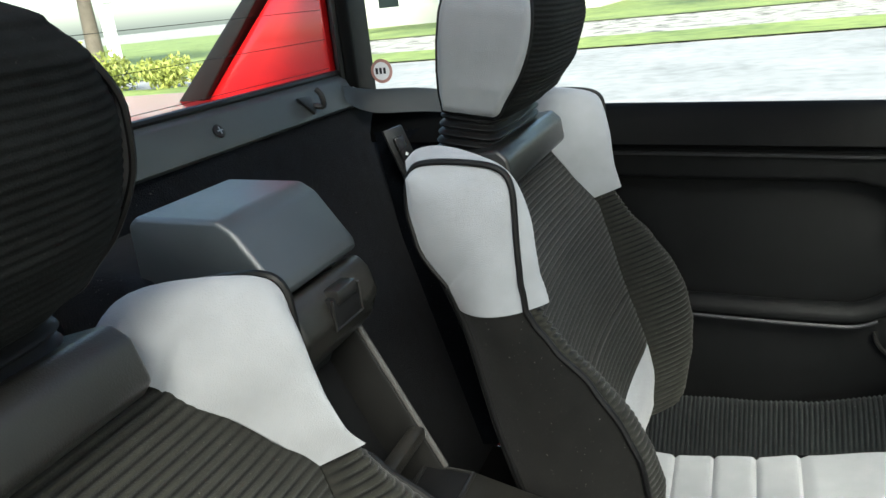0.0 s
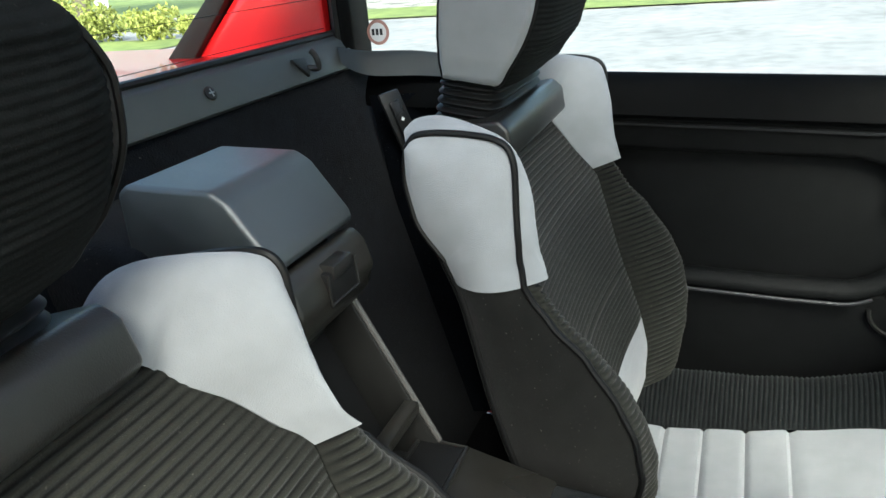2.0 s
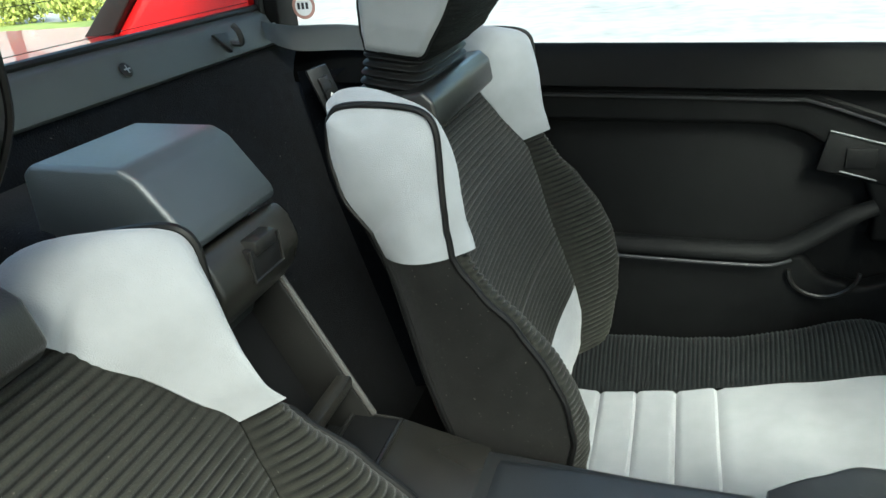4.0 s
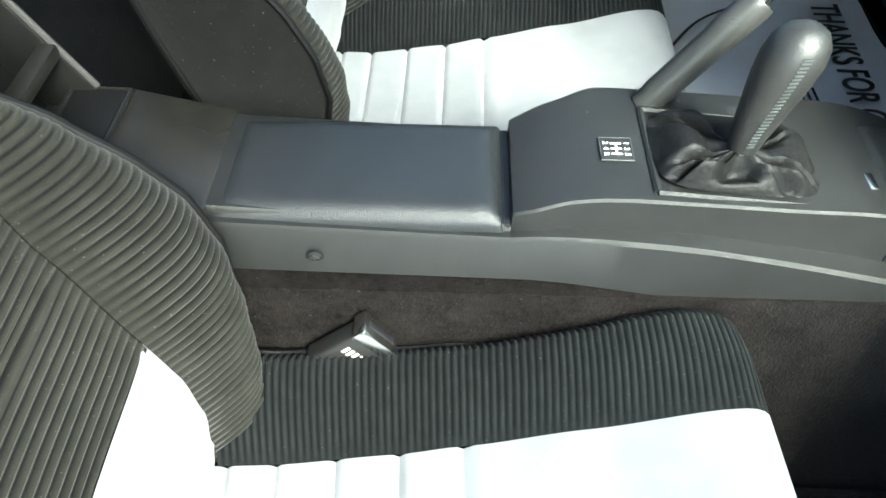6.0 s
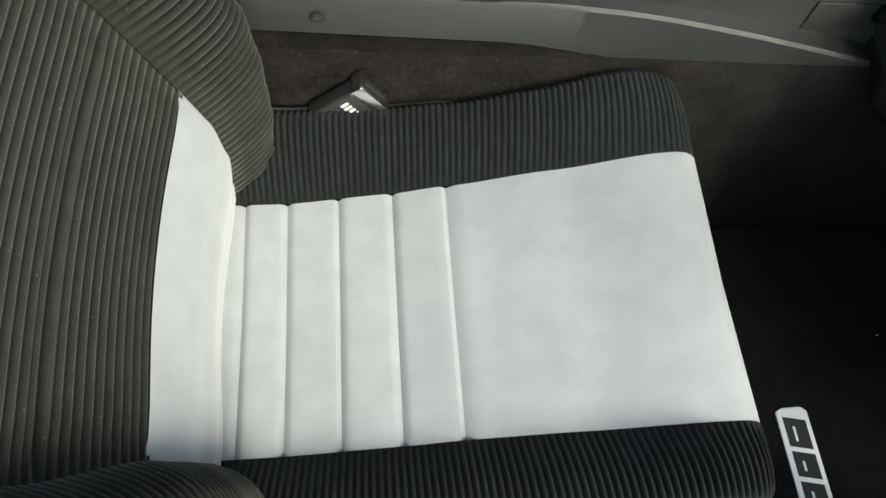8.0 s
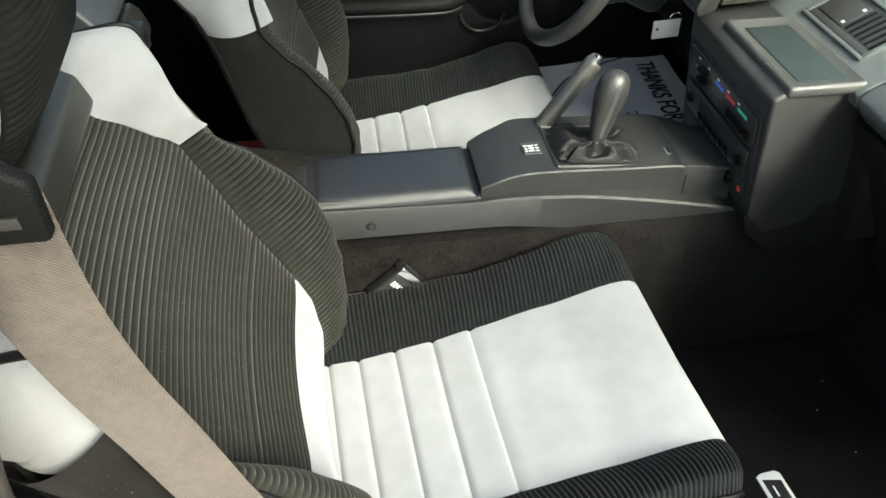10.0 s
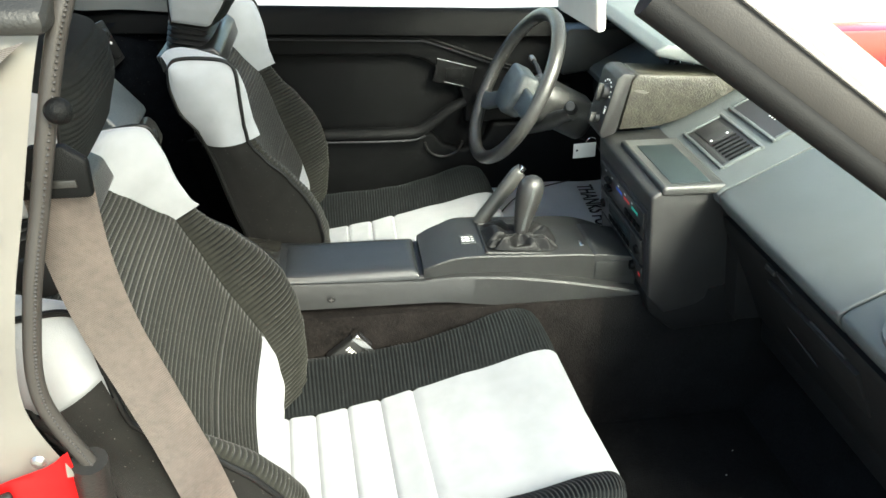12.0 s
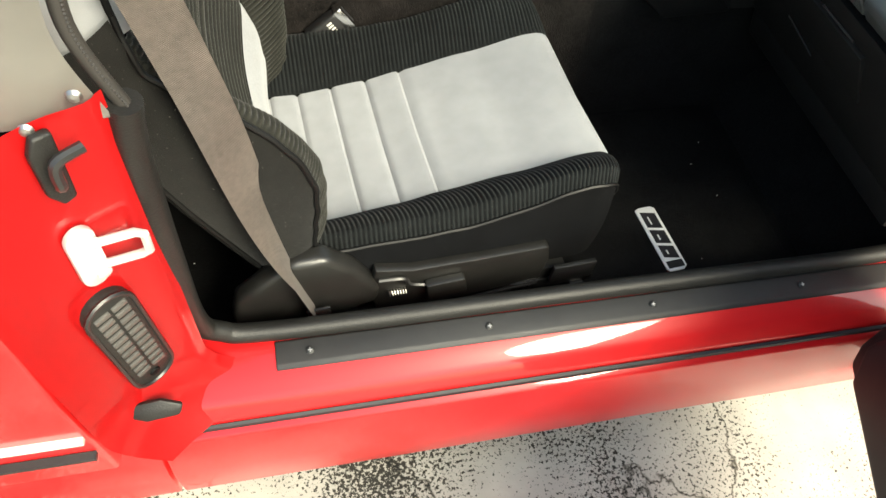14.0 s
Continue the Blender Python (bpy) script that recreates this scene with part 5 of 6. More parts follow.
# handbrake
hb = thing("handbrake", "grey leather handbrake lever with steel button", "handbrake", pose(0, 0, 0))
part("slot", box(0.53, 0.70, 0.054, 0.074, 0.606, 0.6150, 0.001), INK, hb)
part("slot_rim", tube([(0.53, 0.052, 0.6185), (0.70, 0.052, 0.609), (0.705, 0.076, 0.6085), (0.53, 0.076, 0.6180)], 0.0022, 6, True), PLAST, hb)
part("arm", tube([(0.56, 0.072, 0.585), (0.60, 0.074, 0.625)], 0.012, 10), GLOSSP, hb)
part("grip", tube(curve_points([(0.588, 0.073, 0.612), (0.60, 0.074, 0.628), (0.64, 0.079, 0.682), (0.668, 0.083, 0.719), (0.672, 0.0835, 0.724)], 6), [0.013] + [0.0165] * 5 + [0.0175] * 7 + [0.0185] * 6 + [0.0175, 0.017, 0.0165, 0.016, 0.015, 0.012], 14, flat=0.85), GREYL, hb, "grey leather grip")
part("button", tube([(0.671, 0.0835, 0.722), (0.679, 0.0845, 0.733)], 0.0075, 12), CHROME, hb, "steel push button")
# ashtray block ahead of the lever
ash = thing("ashtray", "black plastic ashtray block ahead of the gear lever", "ashtray", pose(0, 0, 0))
part("block", prism([(0.792, 0.545), (0.792, 0.606), (0.80, 0.610), (0.875, 0.598), (0.892, 0.588), (0.90, 0.54)], "y", -0.068, 0.055, 0.004, 2), PLAST, ash)
part("side_flap", box(0.80, 0.868, -0.0705, -0.0675, 0.552, 0.592, 0.002), PLAST, ash)
part("slot", box(0.772, 0.788, -0.052, -0.005, 0.603, 0.6085, 0.002), INK, ash)
part("slot_clip", box(0.776, 0.784, -0.034, -0.014, 0.606, 0.6105, 0.001), CHROME, ash)
# seat belt buckle beside the tunnel
bk = thing("belt_buckle", "black belt buckle with steel slot on a stalk", "buckle", Matrix.Translation((0.318, -0.122, 0.470)) @ pose(0, 0, 0, -8, 52, -4))
part("stalk", box(-0.014, 0.014, -0.006, 0.006, -0.20, -0.03, 0.003), RUBBER, bk)
part("housing", box(-0.022, 0.022, -0.012, 0.012, -0.055, 0.012, 0.005, 3), GLOSSP, bk)
part("slot_plate", box(-0.024, 0.024, -0.014, 0.014, 0.011, 0.027, 0.003), CHROME, bk, "steel slot plate")
part("slot", box(-0.017, 0.017, -0.004, 0.004, 0.0255, 0.0275, 0.0005), INK, bk)
b = bmesh.new()
for i in range(5):
    box(-0.014 + 0.006 * i, -0.0105 + 0.006 * i, -0.0128, -0.0118, -0.012, -0.002, 0, bm=b)
part("button_mark", b, SILVER, bk)
bk2 = copy_thing(bk, Matrix.Translation((0.20, 0.63, 0.40)) @ pose(0, 0, 0, 0, 40, 20))
tagged(bk2, "black belt anchor with steel plate beside the driver's seat")

# ---- dashboard ----
dash = thing("dashboard", "dark grey angular dashboard with centre stack", "dashboard", pose(0, 0, 0))
PADX = [(0.996, 0.735), (0.976, 0.758), (0.972, 0.772), (0.984, 0.784), (1.155, 0.876), (1.19, 0.886), (1.40, 0.905), (1.40, 0.735)]
part("passenger_pad", prism(PADX, "y", -0.5015, -0.1545, 0.004, 3), PAD, dash, "dark grey padded passenger side")
part("pad_end", prism(PADX, "y", -0.655, -0.5045, 0.005, 3), PAD, dash, "dark grey padded end")
part("pad_seam", tube([(1.158, -0.155, 0.8785), (1.158, -0.655, 0.8785)], 0.0016, 6), INK, dash)
part("lower_dash", prism([(1.115, 0.50), (1.06, 0.60), (1.005, 0.70), (0.994, 0.727), (1.38, 0.727), (1.38, 0.50)], "y", -0.650, -0.145, 0.005, 2), MATTE, dash, "black lower panel")
part("centre_pad", prism([(1.0, 0.745), (0.980, 0.752), (0.972, 0.773), (0.984, 0.784), (1.155, 0.8755), (1.19, 0.8855), (1.40, 0.904), (1.40, 0.745)], "y", -0.1515, 0.66, 0.0035, 2), PAD, dash, "dark grey padded centre")
part("centre_under", prism([(1.06, 0.50), (1.02, 0.70), (1.02, 0.74), (1.38, 0.74), (1.38, 0.50)], "y", -0.170, 0.66, 0.004), MATTE, dash)
part("knee_panel", prism([(1.10, 0.42), (1.04, 0.60), (1.02, 0.70), (1.30, 0.70), (1.30, 0.42)], "y", 0.14, 0.66, 0.01), MATTE, dash)
part("under_panel", prism([(1.135, 0.44), (1.120, 0.497), (1.35, 0.497), (1.35, 0.42)], "y", -0.66, -0.163, 0.006), MATTE, dash)
glv = part("glovebox", prism([(1.012, 0.694), (1.066, 0.604), (1.0575, 0.598), (1.003, 0.688)], "y", -0.535, -0.30, 0.002), MATTE, dash, "glovebox lid")
part("glove_slot", tube([(0.997, -0.315, 0.722), (1.002, -0.372, 0.712)], 0.003, 6), INK, glv)
part("glove_catch", box(0.990, 0.998, -0.330, -0.302, 0.716, 0.726, 0.002), GLOSSP, glv)
part("glove_edge", tube([(1.006, -0.42, 0.694), (1.006, -0.505, 0.694)], 0.002, 6), COVER, glv)
part("foot_slot", tube([(1.066, -0.312, 0.592), (1.078, -0.390, 0.571)], 0.0035, 6), COVER, dash)
SL = Vector((0.878, 0, 0.479)).normalized()
NR = Vector((-0.479, 0, 0.878)).normalized()
def on_slope(q, y, h=0.0):
    return Vector((0.984, y, 0.784)) + SL * q + NR * h
sl_m = Matrix((SL, Vector((0, 1, 0)), NR)).transposed().to_4x4()
# round vent at the passenger's end
rv = part("round_vent", lathe([(0.045, -0.002), (0.043, 0.006), (0.034, 0.004), (0.030, -0.006), (0.0001, -0.012)], 30), PAD, dash, "round swivelling vent", at=Matrix.Translation((1.018, -0.588, 0.8035)) @ sl_m)
part("vent_ball", lathe([(0.031, 0.0), (0.027, 0.007), (0.018, 0.010), (0.017, 0.002), (0.0001, 0.0)], 28), INK, rv)
part("vent_hub", lathe([(0.0001, 0.014), (0.0045, 0.013), (0.006, 0.008), (0.006, 0.0)], 16), DULLM, rv, "bright hub")
for k in range(3):
    part("vent_vane", box(-0.026, 0.026, -0.001, 0.001, 0.0, 0.006, 0, at=pose(0, 0, 0, 0, 0, 60 * k)), PLAST, rv)
# centre vents
for q0, q1, y0, y1, louv in ((0.026, 0.098, -0.088, 0.060, True), (0.128, 0.190, -0.086, 0.068, False)):
    fr = bmesh.new()
    for a, c, d, e in ((q0 - 0.007, q0, y0 - 0.007, y1 + 0.007), (q1, q1 + 0.007, y0 - 0.007, y1 + 0.007), (q0, q1, y0 - 0.007, y0), (q0, q1, y1, y1 + 0.007)):
        box(a, c, d, e, -0.004, 0.005, 0.002, bm=fr)
    vt = part("vent_frame", fr, PAD, dash, "square vent frame" if louv else "open pocket frame", at=Matrix.Translation((0.984, 0, 0.7845)) @ sl_m)
    # no hole here: a flat black patch gives the hollow's shade
    part("vent_shade", box(q0, q1, y0, y1, -0.003, 0.0012, 0), INK, vt, "black patch for the hollow's shade")
    if louv:
        part("vent_surround", prism([(q0 + 0.001, y0 + 0.001), (q0 + 0.012, y0 + 0.001), (q0 + 0.012, y1 - 0.002), (q0 + 0.001, y1 - 0.002)], "z", 0.001, 0.003, 0.001), DARKP, vt)
        for k in range(6):
            yy = y0 + 0.004 + 0.0128 * k
            part("louvre", box(q0 + 0.015, q1 - 0.008, yy, yy + 0.003, 0.001, 0.0045, 0.0008), LINING, vt)
        part("vent_flap", box(q0 + 0.014, q1 - 0.009, -0.010, y1 - 0.006, 0.001, 0.0038, 0.0015), DARKP, vt, "plain flap")
        for qq in (q0 + 0.019, q1 - 0.020):
            part("vent_mark", box(qq, qq + 0.004, -0.006, -0.001, 0.0038, 0.0042, 0), WHITEP, vt)
    else:
        part("pocket_back", box(q1 - 0.022, q1 - 0.001, y0 + 0.003, y1 - 0.003, 0.001, 0.0035, 0.001), DARKP, vt)
        for k in range(3):
            part("pocket_mark", box(q0 + 0.03, q0 + 0.0325, -0.035 + 0.009 * k, -0.0325 + 0.009 * k, 0.0012, 0.0018, 0), WHITEP, vt)
# centre stack
b = prism([(0.856, 0.750), (0.854, 0.768), (0.868, 0.777), (1.0, 0.782), (1.05, 0.745), (1.05, 0.52), (0.93, 0.50), (0.888, 0.545)], "y", -0.128, 0.140, 0.006, 3)
for v in b.verts:
    if v.co.y < 0:
        v.co.y -= 0.014 * min(1.0, max(0.0, (0.97 - v.co.x) / 0.12))
part("stack_body", b, DARKP, dash, "black centre stack")
part("stack_foot", prism([(0.90, 0.50), (0.885, 0.545), (0.93, 0.56), (1.10, 0.56), (1.10, 0.46), (0.96, 0.45)], "y", -0.130, 0.13, 0.008, 2), MATTE, dash, "black stack foot")
fr = box(0.872, 0.992, -0.143, 0.072, 0.770, 0.7885, 0.006, 3)
top = max(fr.faces, key=lambda f: f.calc_area() * max(0, f.normal.z))
bmesh.ops.inset_individual(fr, faces=[top], thickness=0.016, depth=-0.006)
part("tray_frame", fr, TRAY, dash, "grey plastic tray frame")
part("tray_liner", box(0.898, 0.972, -0.118, 0.048, 0.781, 0.7838, 0.0005), SCREEN, dash, "grey-green tray liner")
face = Matrix.Translation((0.8555, 0.000, 0.755)) @ Matrix((Vector((0, -1, 0)), Vector((0.157, 0, -0.988)) * -1, Vector((-0.988, 0, -0.157)))).transposed().to_4x4()
part("face_recess", box(-0.125, 0.125, -0.20, -0.022, 0.000, 0.002, 0.001), INK, dash, "black control face", at=face)
heat = part("heater_panel", box(-0.118, 0.118, -0.088, -0.030, 0.002, 0.006, 0.002), GLOSSP, dash, "heater control panel", at=face)
for k, (x0, m) in enumerate(((-0.02, BLUEINK), (0.02, REDINK), (0.062, GREENINK))):
    part("heater_mark", box(x0, x0 + 0.03, -0.05, -0.044, 0.006, 0.0065, 0), m, heat)
for k in range(2):
    part("slider", box(-0.07, -0.045, -0.052 - 0.018 * k, -0.044 - 0.018 * k, 0.006, 0.016, 0.002), LINING, heat)
for k in range(4):
    part("heater_button", box(0.03 + 0.02 * k, 0.046 + 0.02 * k, -0.078, -0.064, 0.006, 0.010, 0.002), LINING, heat)
rad = part("radio", box(-0.112, 0.112, -0.150, -0.094, 0.002, 0.008, 0.002), GLOSSP, dash, "radio with two knobs", at=face)
part("tape_slot", box(-0.075, 0.085, -0.103, -0.098, 0.008, 0.0092, 0.0005), INK, rad)
for x in (-0.095, 0.095):
    part("radio_knob", lathe([(0.0001, 0.014), (0.0085, 0.013), (0.0095, 0.008)], 16), LINING, rad, at=pose(x, -0.122, 0))
for k in range(7):
    part("radio_mark", box(-0.07 + 0.022 * k, -0.064 + 0.022 * k, -0.1465, -0.1445, 0.008, 0.0084, 0), SILVER, rad)
for k in range(5):
    part("heater_icon", box(-0.085 + 0.036 * k, -0.078 + 0.036 * k, -0.040, -0.037, 0.006, 0.0064, 0), WHITEP, heat)
part("heater_line", box(-0.095, -0.055, -0.0585, -0.0570, 0.006, 0.0064, 0), WHITEP, heat)
for k in range(6):
    part("radio_button", box(-0.06 + 0.02 * k, -0.045 + 0.02 * k, -0.142, -0.130, 0.008, 0.0105, 0.001), LINING, rad)
part("radio_window", box(-0.06, 0.06, -0.124, -0.104, 0.008, 0.009, 0.001), SCREEN, rad)
low = part("lower_panel", box(-0.112, 0.112, -0.195, -0.156, 0.002, 0.006, 0.002), PLAST, dash, at=face)
part("lighter", lathe([(0.0001, 0.016), (0.010, 0.014), (0.011, 0.006)], 16), LINING, low, at=pose(0.07, -0.175, 0))
part("amber_lamp", box(0.10, 0.108, -0.18, -0.172, 0.006, 0.008, 0.001), REDINK, low)
# instrument binnacle
pod = part("switch_pod", prism([(0.880, 0.794), (0.893, 0.897), (0.902, 0.909), (1.14, 0.896), (1.14, 0.885), (1.06, 0.838), (1.01, 0.812), (0.96, 0.798)], "y", 0.105, 0.185, 0.004, 2), STREAK, dash, "speckled olive switch pod")
part("pod_face", prism([(0.874, 0.788), (0.846, 0.776), (0.838, 0.790), (0.860, 0.902), (0.872, 0.912), (0.898, 0.910), (0.891, 0.896)], "y", 0.1035, 0.187, 0.004, 2), DARKP, pod, "black pod face")
part("pale_mark", prism([(0.899, 0.876), (0.906, 0.8785), (0.920, 0.876), (0.930, 0.872), (0.924, 0.8695), (0.908, 0.872)], "y", 0.1044, 0.1055, 0), DULLP, pod, "small pale patch on the pod side")
for z, r, h in ((0.866, 0.017, 0.012), (0.812, 0.011, 0.010)):
    kn = part("pod_knob", lathe([(0.0001, h), (r * 0.8, h - 0.002), (r, 0.0)], 22), GLOSSP, pod, at=Matrix.Translation((0.838 + 0.196 * (z - 0.79), 0.136, z)) @ pose(0, 0, 0, 0, -79, 0))
    part("knob_grip", prism([(-r * 1.2, -0.003), (-r * 0.6, -0.006), (r * 0.9, -0.003), (r * 0.9, 0.003), (-r * 0.6, 0.006), (-r * 1.2, 0.003)], "z", h - 0.004, h + 0.008, 0.0015, 2), PLAST, kn, "raised grip")
b = bmesh.new()
for k in range(9):
    a = k * 0.42 - 1.7
    z = 0.866 + 0.024 * math.cos(a)
    x = 0.8372 + 0.196 * (z - 0.79)
    box(x - 0.0008, x + 0.001, 0.136 + 0.024 * math.sin(a) - 0.0013, 0.136 + 0.024 * math.sin(a) + 0.0013, z - 0.0013, z + 0.0013, 0, bm=b)
for k in range(4):
    z = 0.829 + 0.004 * k
    box(0.8366 + 0.196 * (z - 0.79), 0.8380 + 0.196 * (z - 0.79), 0.110, 0.118, z, z + 0.0012, 0, bm=b)
part("knob_marks", b, WHITEP, pod)
part("switch_pod", prism([(0.90, 0.755), (0.895, 0.772), (0.90, 0.868), (0.91, 0.876), (1.12, 0.87), (1.12, 0.78)], "y", 0.57, 0.64, 0.006, 2), PLAST, dash, "black switch pod")
part("binnacle_hood", prism([(0.93, 0.945), (0.925, 0.955), (0.95, 0.968), (1.20, 0.915), (1.28, 0.875), (1.22, 0.865), (1.12, 0.905)], "y", 0.10, 0.64, 0.008, 3), PAD, dash, "dark grey hood")
part("cluster_face", prism([(1.08, 0.77), (1.12, 0.93), (1.14, 0.93), (1.10, 0.77)], "y", 0.17, 0.58, 0.002), INK, dash, "black instrument face")
for y in (0.29, 0.42):
    dl = part("dial", lathe([(0.052, 0.0), (0.052, 0.004), (0.048, 0.004), (0.048, 0.001), (0.0001, 0.001)], 28), GLOSSP, dash, at=Matrix.Translation((1.094, y, 0.845)) @ pose(0, 0, 0, 0, -76, 0))
    ticks = bmesh.new()
    for k in range(11):
        a = radians(-130 + 26 * k)
        box(-0.001, 0.001, 0.036, 0.045, 0.001, 0.0016, 0, bm=ticks, at=pose(0, 0, 0, 0, 0, math.degrees(a)))
    part("dial_ticks", ticks, WHITEP, dl)
    part("needle", box(-0.001, 0.001, -0.005, 0.038, 0.002, 0.003, 0, at=pose(0, 0, 0, 0, 0, 130)), REDINK, dl)

# ---- steering wheel ----
wd = Vector((0.45, 0, 0.89)).normalized()
wn_ = Vector((-0.89, 0, 0.45)).normalized()
sw_m = Matrix((Vector((0, -1, 0)), wd, wn_)).transposed().to_4x4()
wheel = thing("steering_wheel", "black leather steering wheel with grey hub pad", "steering wheel", Matrix.Translation((0.725, 0.388, 0.795)) @ sw_m)
R = 0.178
part("rim", tube([(R * math.cos(a), R * math.sin(a), 0) for a in steps(0, 2 * math.pi, 72)[:-1]], 0.0160, 14, True), LEATHER, wheel, "black leather rim")
for sg in (-1, 1):
    st = bmesh.new()
    for k in range(56):
        a = radians(-63 + 126 * k / 55) + (math.pi if sg < 0 else 0.0)
        q = Vector((math.cos(a), math.sin(a), 0)) * (R - 0.0155)
        tube([q + Vector((0, 0, -0.004)), q + Vector((-math.sin(a) * 0.003, math.cos(a) * 0.003, 0.004))], 0.0011, 4, bm=st)
    part("stitching", st, GREYL, wheel, "grey thread lacing")
hub = bmesh.new()
prism([(-0.055, -0.045), (-0.065, 0.0), (-0.05, 0.045), (0.05, 0.045), (0.065, 0.0), (0.055, -0.045), (0.03, -0.062), (-0.03, -0.062)], "z", -0.035, 0.012, 0.010, 3, bm=hub)
part("hub_pad", hub, PAD, wheel, "grey padded hub")
for outline in ([(-0.035, -0.008), (-0.075, -0.036), (-0.120, -0.062), (-0.164, -0.074), (-0.142, -0.116), (-0.100, -0.100), (-0.055, -0.072), (-0.025, -0.054)], [(0.035, 0.020), (0.090, 0.022), (0.170, 0.020), (0.170, -0.026), (0.090, -0.032), (0.035, -0.040)]):
    arm = prism(outline, "z", -0.020, -0.004, 0.006, 3)
    for v in arm.verts:
        v.co.z += 0.012 * min(1.0, max(0.0, (abs(v.co.x) - 0.06) / 0.09))
    part("spoke", arm, PAD, wheel, "broad grey spoke")
col = thing("steering_column", "black plastic steering column shroud with stalks", "steering column", Matrix.Translation((0.725, 0.388, 0.795)) @ sw_m)
part("shroud", prism([(-0.058, -0.030), (-0.063, 0.02), (-0.04, 0.05), (0.04, 0.05), (0.063, 0.02), (0.058, -0.030), (0.03, -0.048), (-0.03, -0.048)], "z", -0.20, -0.05, 0.012, 3), GREYL, col, "dark grey shroud")
part("column_tube", tube([(0, -0.01, -0.19), (0, -0.01, -0.40)], 0.035, 16), MATTE, col, "black column tube")
part("boss", lathe([(0.045, -0.055), (0.04, -0.03)], 20), PLAST, col)
part("stalk", tube(curve_points([(-0.05, 0.03, -0.08), (-0.12, 0.045, -0.075), (-0.16, 0.05, -0.07)], 5), 0.006, 8), PLAST, col)
part("stalk_tip", tube([(-0.15, 0.049, -0.071), (-0.17, 0.051, -0.069)], 0.008, 10), DULLM, col, "pale stalk tip")
part("stalk", tube(curve_points([(-0.05, -0.01, -0.08), (-0.11, -0.02, -0.075), (-0.14, -0.02, -0.07)], 5), 0.006, 8), PLAST, col)
part("lower_arm", tube(curve_points([(-0.045, -0.088, -0.10), (0.03, -0.046, -0.10), (0.085, -0.006, -0.10), (0.135, 0.030, -0.10)], 6), [0.017] * 8 + [0.019] * 6 + [0.016] * 5, 12, flat=0.8), GREYL, col, "dark grey column cover")
part("lock_barrel", lathe([(0.0001, 0.022), (0.010, 0.021), (0.013, 0.016), (0.016, 0.0)], 18), PLAST, col, at=Matrix.Translation((0.128, 0.036, -0.095)) @ pose(0, 0, 0, -20, 55, 0))
part("lock_ring", lathe([(0.0062, 0.0), (0.0078, 0.004), (0.0062, 0.005)], 18), DULLM, col, at=Matrix.Translation((0.128, 0.036, -0.095)) @ pose(0, 0, 0, -20, 55, 0) @ pose(0, 0, 0.016))
tag = thing("key_tag", "cream key tag hanging from the ignition", "key tag", pose(0.861, 0.235, 0.693, 0, -3, 0))
part("card", box(-0.026, 0.026, -0.0015, 0.0015, -0.0175, 0.0175, 0.001), LINER, tag)
part("ring", tube([(0.015 + 0.012 * math.cos(a), 0.0, 0.018 + 0.012 * math.sin(a)) for a in steps(0, 6.28, 16)[:-1]], 0.0012, 5, True), CHROME, tag)
part("hole", lathe([(0.0001, 0.002), (0.003, 0.002)], 10), INK, tag, at=pose(-0.018, 0, 0.002, 90, 0, 0))
# sun visor
vis = thing("sun_visor", "cream sun visor folded down at the windscreen top", "sun visor", pose(0.70, -0.09, 1.16, -4, -6, 0))
part("board", box(-0.008, 0.008, -0.075, 0.135, -0.098, 0.07, 0.0078, 3), LINER, vis)
part("pivot", tube([(0.0, -0.08, 0.068), (0.0, 0.14, 0.068)], 0.006, 8), PLAST, vis)

# ---- passenger seat belt ----
sbelt = thing("seat_belt", "taupe woven seat belt hanging from the pillar", "seat belt", pose(0, 0, 0))
BL = curve_points([(0.108, -0.672, 1.115), (0.100, -0.655, 1.03), (0.104, -0.645, 0.95), (0.119, -0.640, 0.87), (0.143, -0.640, 0.757), (0.166, -0.638, 0.62), (0.186, -0.636, 0.515), (0.208, -0.634, 0.43), (0.226, -0.632, 0.365)], 6)
def strap(i, v):
    p = BL[int(i)]
    q = BL[min(len(BL) - 1, int(i) + 1)] - BL[max(0, int(i) - 1)]
    ang = 0.15 + 1.42 * min(1.0, max(0.0, (i - 22) / 18))
    side = Vector((math.cos(ang), math.sin(ang), 0))
    side = (side - q.normalized() * side.dot(q.normalized())).normalized()
    return p + side * 0.0250 * v + Vector((0, -0.003 * (1 - v * v), 0))
part("webbing", sheet(strap, list(range(len(BL))), steps(-1, 1, 8), 0.0016, uv=True), WEBB, sbelt, "taupe woven strap")
part("guide_bolt", lathe([(0.0001, 0.010), (0.005, 0.009), (0.0085, 0.0055), (0.0095, 0.0)], 20), LINING, sbelt, "glossy black bolt cap", at=Matrix.Translation((0.131, -0.690, 1.168)) @ pose(0, 0, 0, 75, 0, 0))
part("tongue", prism([(-0.026, 0.0), (-0.028, -0.030), (0.024, -0.030), (0.026, 0.0), (0.012, 0.012), (-0.012, 0.012)], "y", -0.712, -0.702, 0.003, 2, at=pose(0.110, 0.030, 1.126)), LINING, sbelt, "black belt tongue")
part("tongue_slot", box(0.092, 0.126, -0.6835, -0.6815, 1.106, 1.112, 0.0005), COVER, sbelt)
part("upper_loop", sheet(lambda u, v: Vector((0.06 + 0.05 * u - 0.03 * math.sin(u * 3), -0.665 - 0.03 * math.sin(u * 2.2), 1.11 + 0.10 * u)) + Vector((0.02 * v, -0.012 * v, 0.008 * v)), steps(0, 1, 12), steps(-1, 1, 4), 0.0015, uv=True), WEBB, sbelt, "taupe strap above the guide")
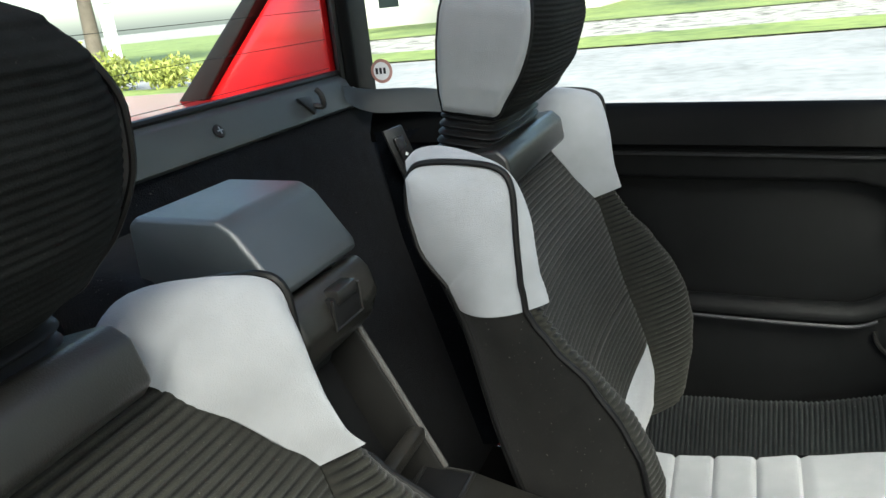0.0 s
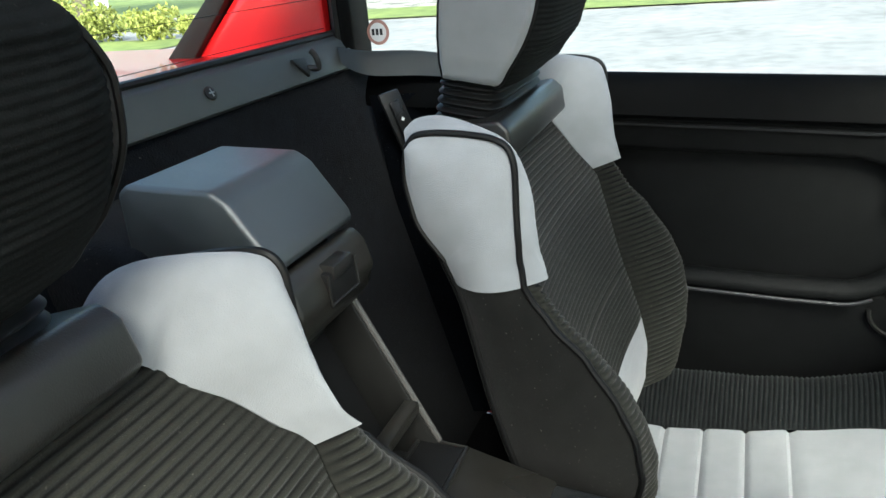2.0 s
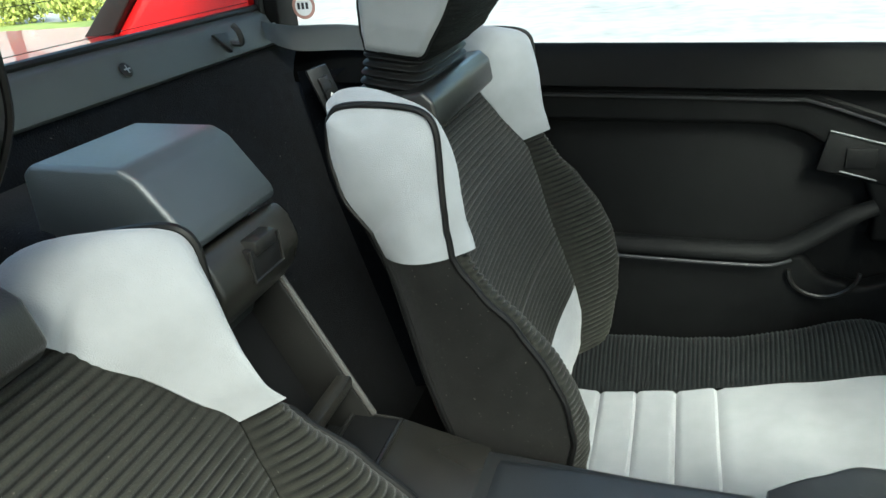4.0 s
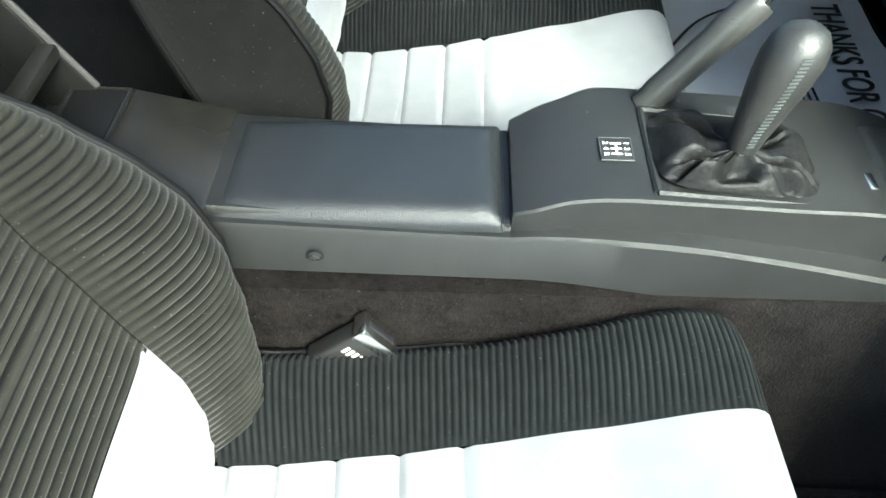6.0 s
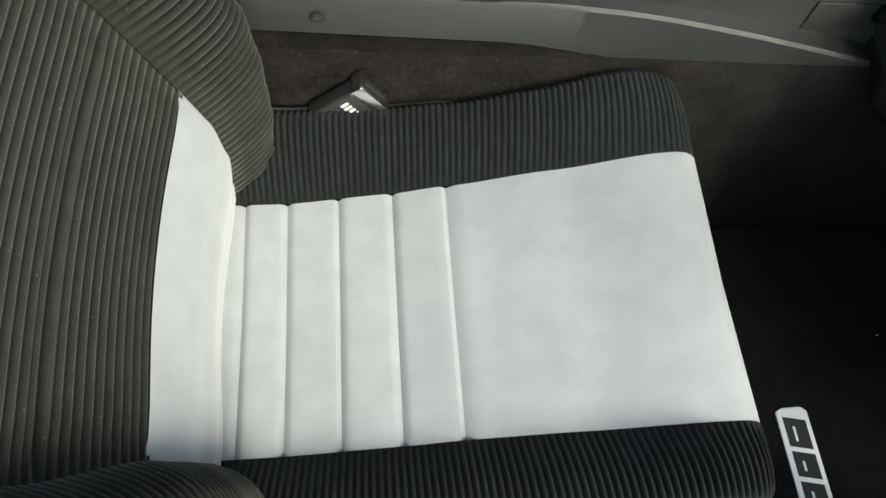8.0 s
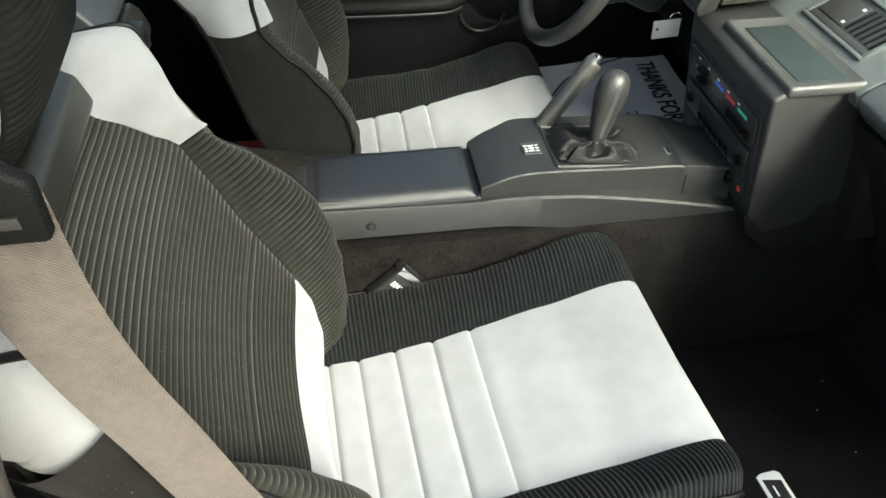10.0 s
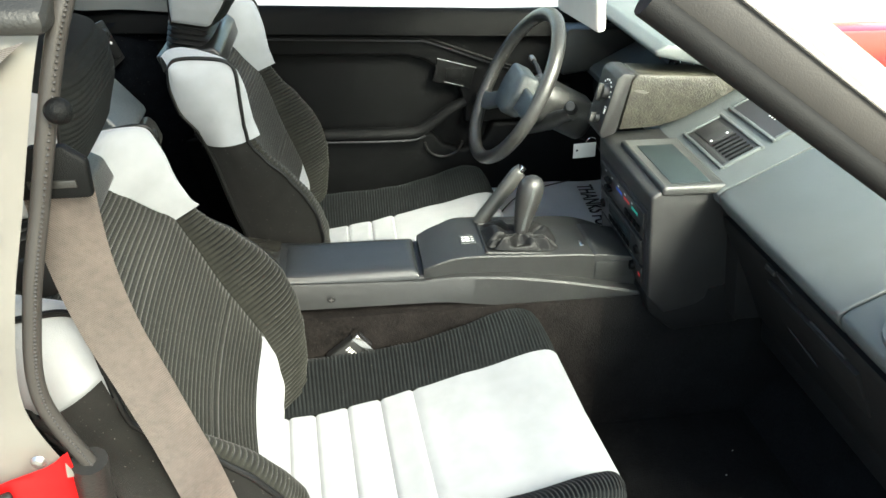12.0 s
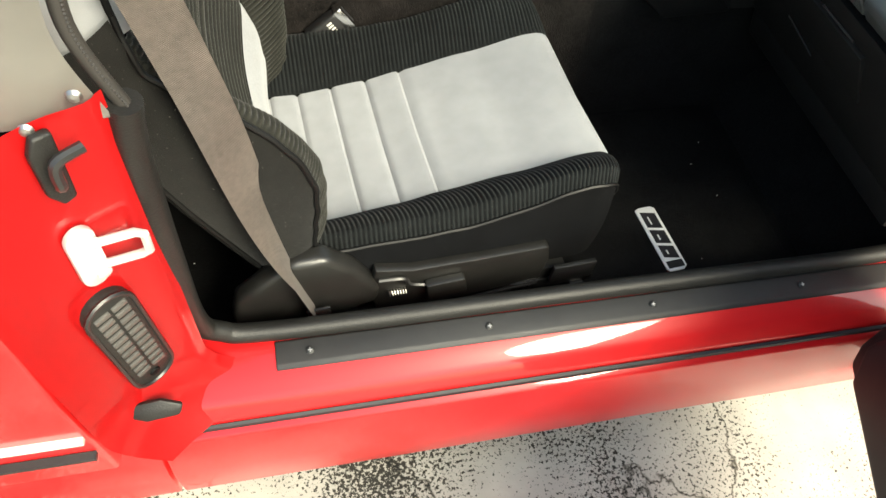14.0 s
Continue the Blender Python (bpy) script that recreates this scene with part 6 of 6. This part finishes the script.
part("anchor", prism([(-0.018, 0.0), (0.018, 0.0), (0.014, -0.06), (-0.014, -0.06)], "y", -0.645, -0.640, 0.002, at=pose(0.230, 0, 0.372, 0, -10, 0)), GLOSSP, sbelt)
part("anchor_bolt", lathe([(0.0001, 0.006), (0.006, 0.005), (0.007, 0)], 12), CHROME, sbelt, "bright bolt", at=Matrix.Translation((0.230, -0.647, 0.350)) @ pose(0, 0, 0, 90, 0, 0))

# ---- mats ----
pm = thing("floor_mat", "black carpet floor mat with a white badge", "floor mat", pose(0, 0, 0))
part("mat", box(0.60, 1.14, -0.645, -0.15, 0.212, 0.222, 0.004), CARPET, pm)
bd = part("badge", prism([(-0.092, -0.022), (-0.098, -0.012), (-0.098, 0.014), (-0.09, 0.022), (0.088, 0.022), (0.098, 0.012), (0.098, -0.016), (0.09, -0.022)], "z", 0, 0.004, 0.002, 2), WHITEP, pm, "white moulded badge", at=Matrix.Translation((0.895, -0.491, 0.2215)) @ pose(0, 0, 0, 0, 0, -85) @ Matrix.Diagonal((0.78, 1.0, 1.0, 1.0)))
for k, w in enumerate((0.048, 0.040, 0.036)):
    x0 = (-0.078, -0.022, 0.026)[k]
    mark = part("badge_mark", prism([(x0 - 0.005, -0.015), (x0 + w - 0.005, -0.015), (x0 + w + 0.004, 0.015), (x0 + 0.004, 0.015)], "z", 0.0038, 0.0046, 0), INK, bd, "dark slanted block")
    part("mark_line", prism([(x0 + 0.012, -0.005), (x0 + w - 0.012, -0.005), (x0 + w - 0.011, -0.002), (x0 + 0.013, -0.002)], "z", 0.0046, 0.0050, 0), WHITEP, mark)
part("badge_line", box(0.070, 0.090, -0.017, 0.017, 0.004, 0.0046, 0), INK, bd)
block = tagged(new("driver_footwell", mesh_of(prism([(0.70, 0.21), (0.73, 0.38), (1.10, 0.396), (1.20, 0.21)], "y", 0.14, 0.66, 0.01), "driver_footwell", CARPET)), "black carpeted driver footwell", "footwell", kind="structure")
paper = thing("paper_mat", "printed white paper mat in the driver's footwell", "paper mat", Matrix.Translation((0.715, 0.42, 0.392)) @ pose(0, 0, 0, 0, -1.5, 0))
part("sheet", sheet(lambda u, v: Vector((0.37 * u, 0.235 * v, 0.004 * math.sin(9 * u + 3 * v) + 0.003 * math.cos(7 * v))), steps(0, 1, 20), steps(-1, 1, 14), 0.001), PAPER, paper, "white creased paper")
words("THANKS FOR CON", 0.064, INK, "print", paper, pose(0.285, 0.004, 0.0085, 0, 0, -94), wide=0.68)
part("print_bar", tube(curve_points([(0.02, 0.06, 0.008), (0.085, 0.145, 0.008), (0.17, 0.195, 0.008), (0.27, 0.228, 0.008)], 6), 0.0045, 6, flat=0.4), INK, paper)
for k in range(4):
    part("print_line", box(0.185 + 0.010 * k, 0.1875 + 0.010 * k, -0.10, -0.02 - 0.015 * (k % 2), 0.0062, 0.0085, 0), SCREEN, paper)
rg = random.Random(5)
lint = bmesh.new()
for _ in range(12):
    x, y = rg.uniform(0.0, 1.1), rg.uniform(-0.64, -0.2)
    box(x, x + rg.uniform(0.001, 0.0025), y, y + 0.001, 0.222, 0.2235, 0, bm=lint)
box(0.638, 0.642, -0.108, -0.1035, 0.498, 0.502, 0.0005, bm=lint)
lint_ob = tagged(new("lint", mesh_of(lint, "lint", WHITEP, 0)), "pale specks of lint on the carpet", "lint", kind="stuff")
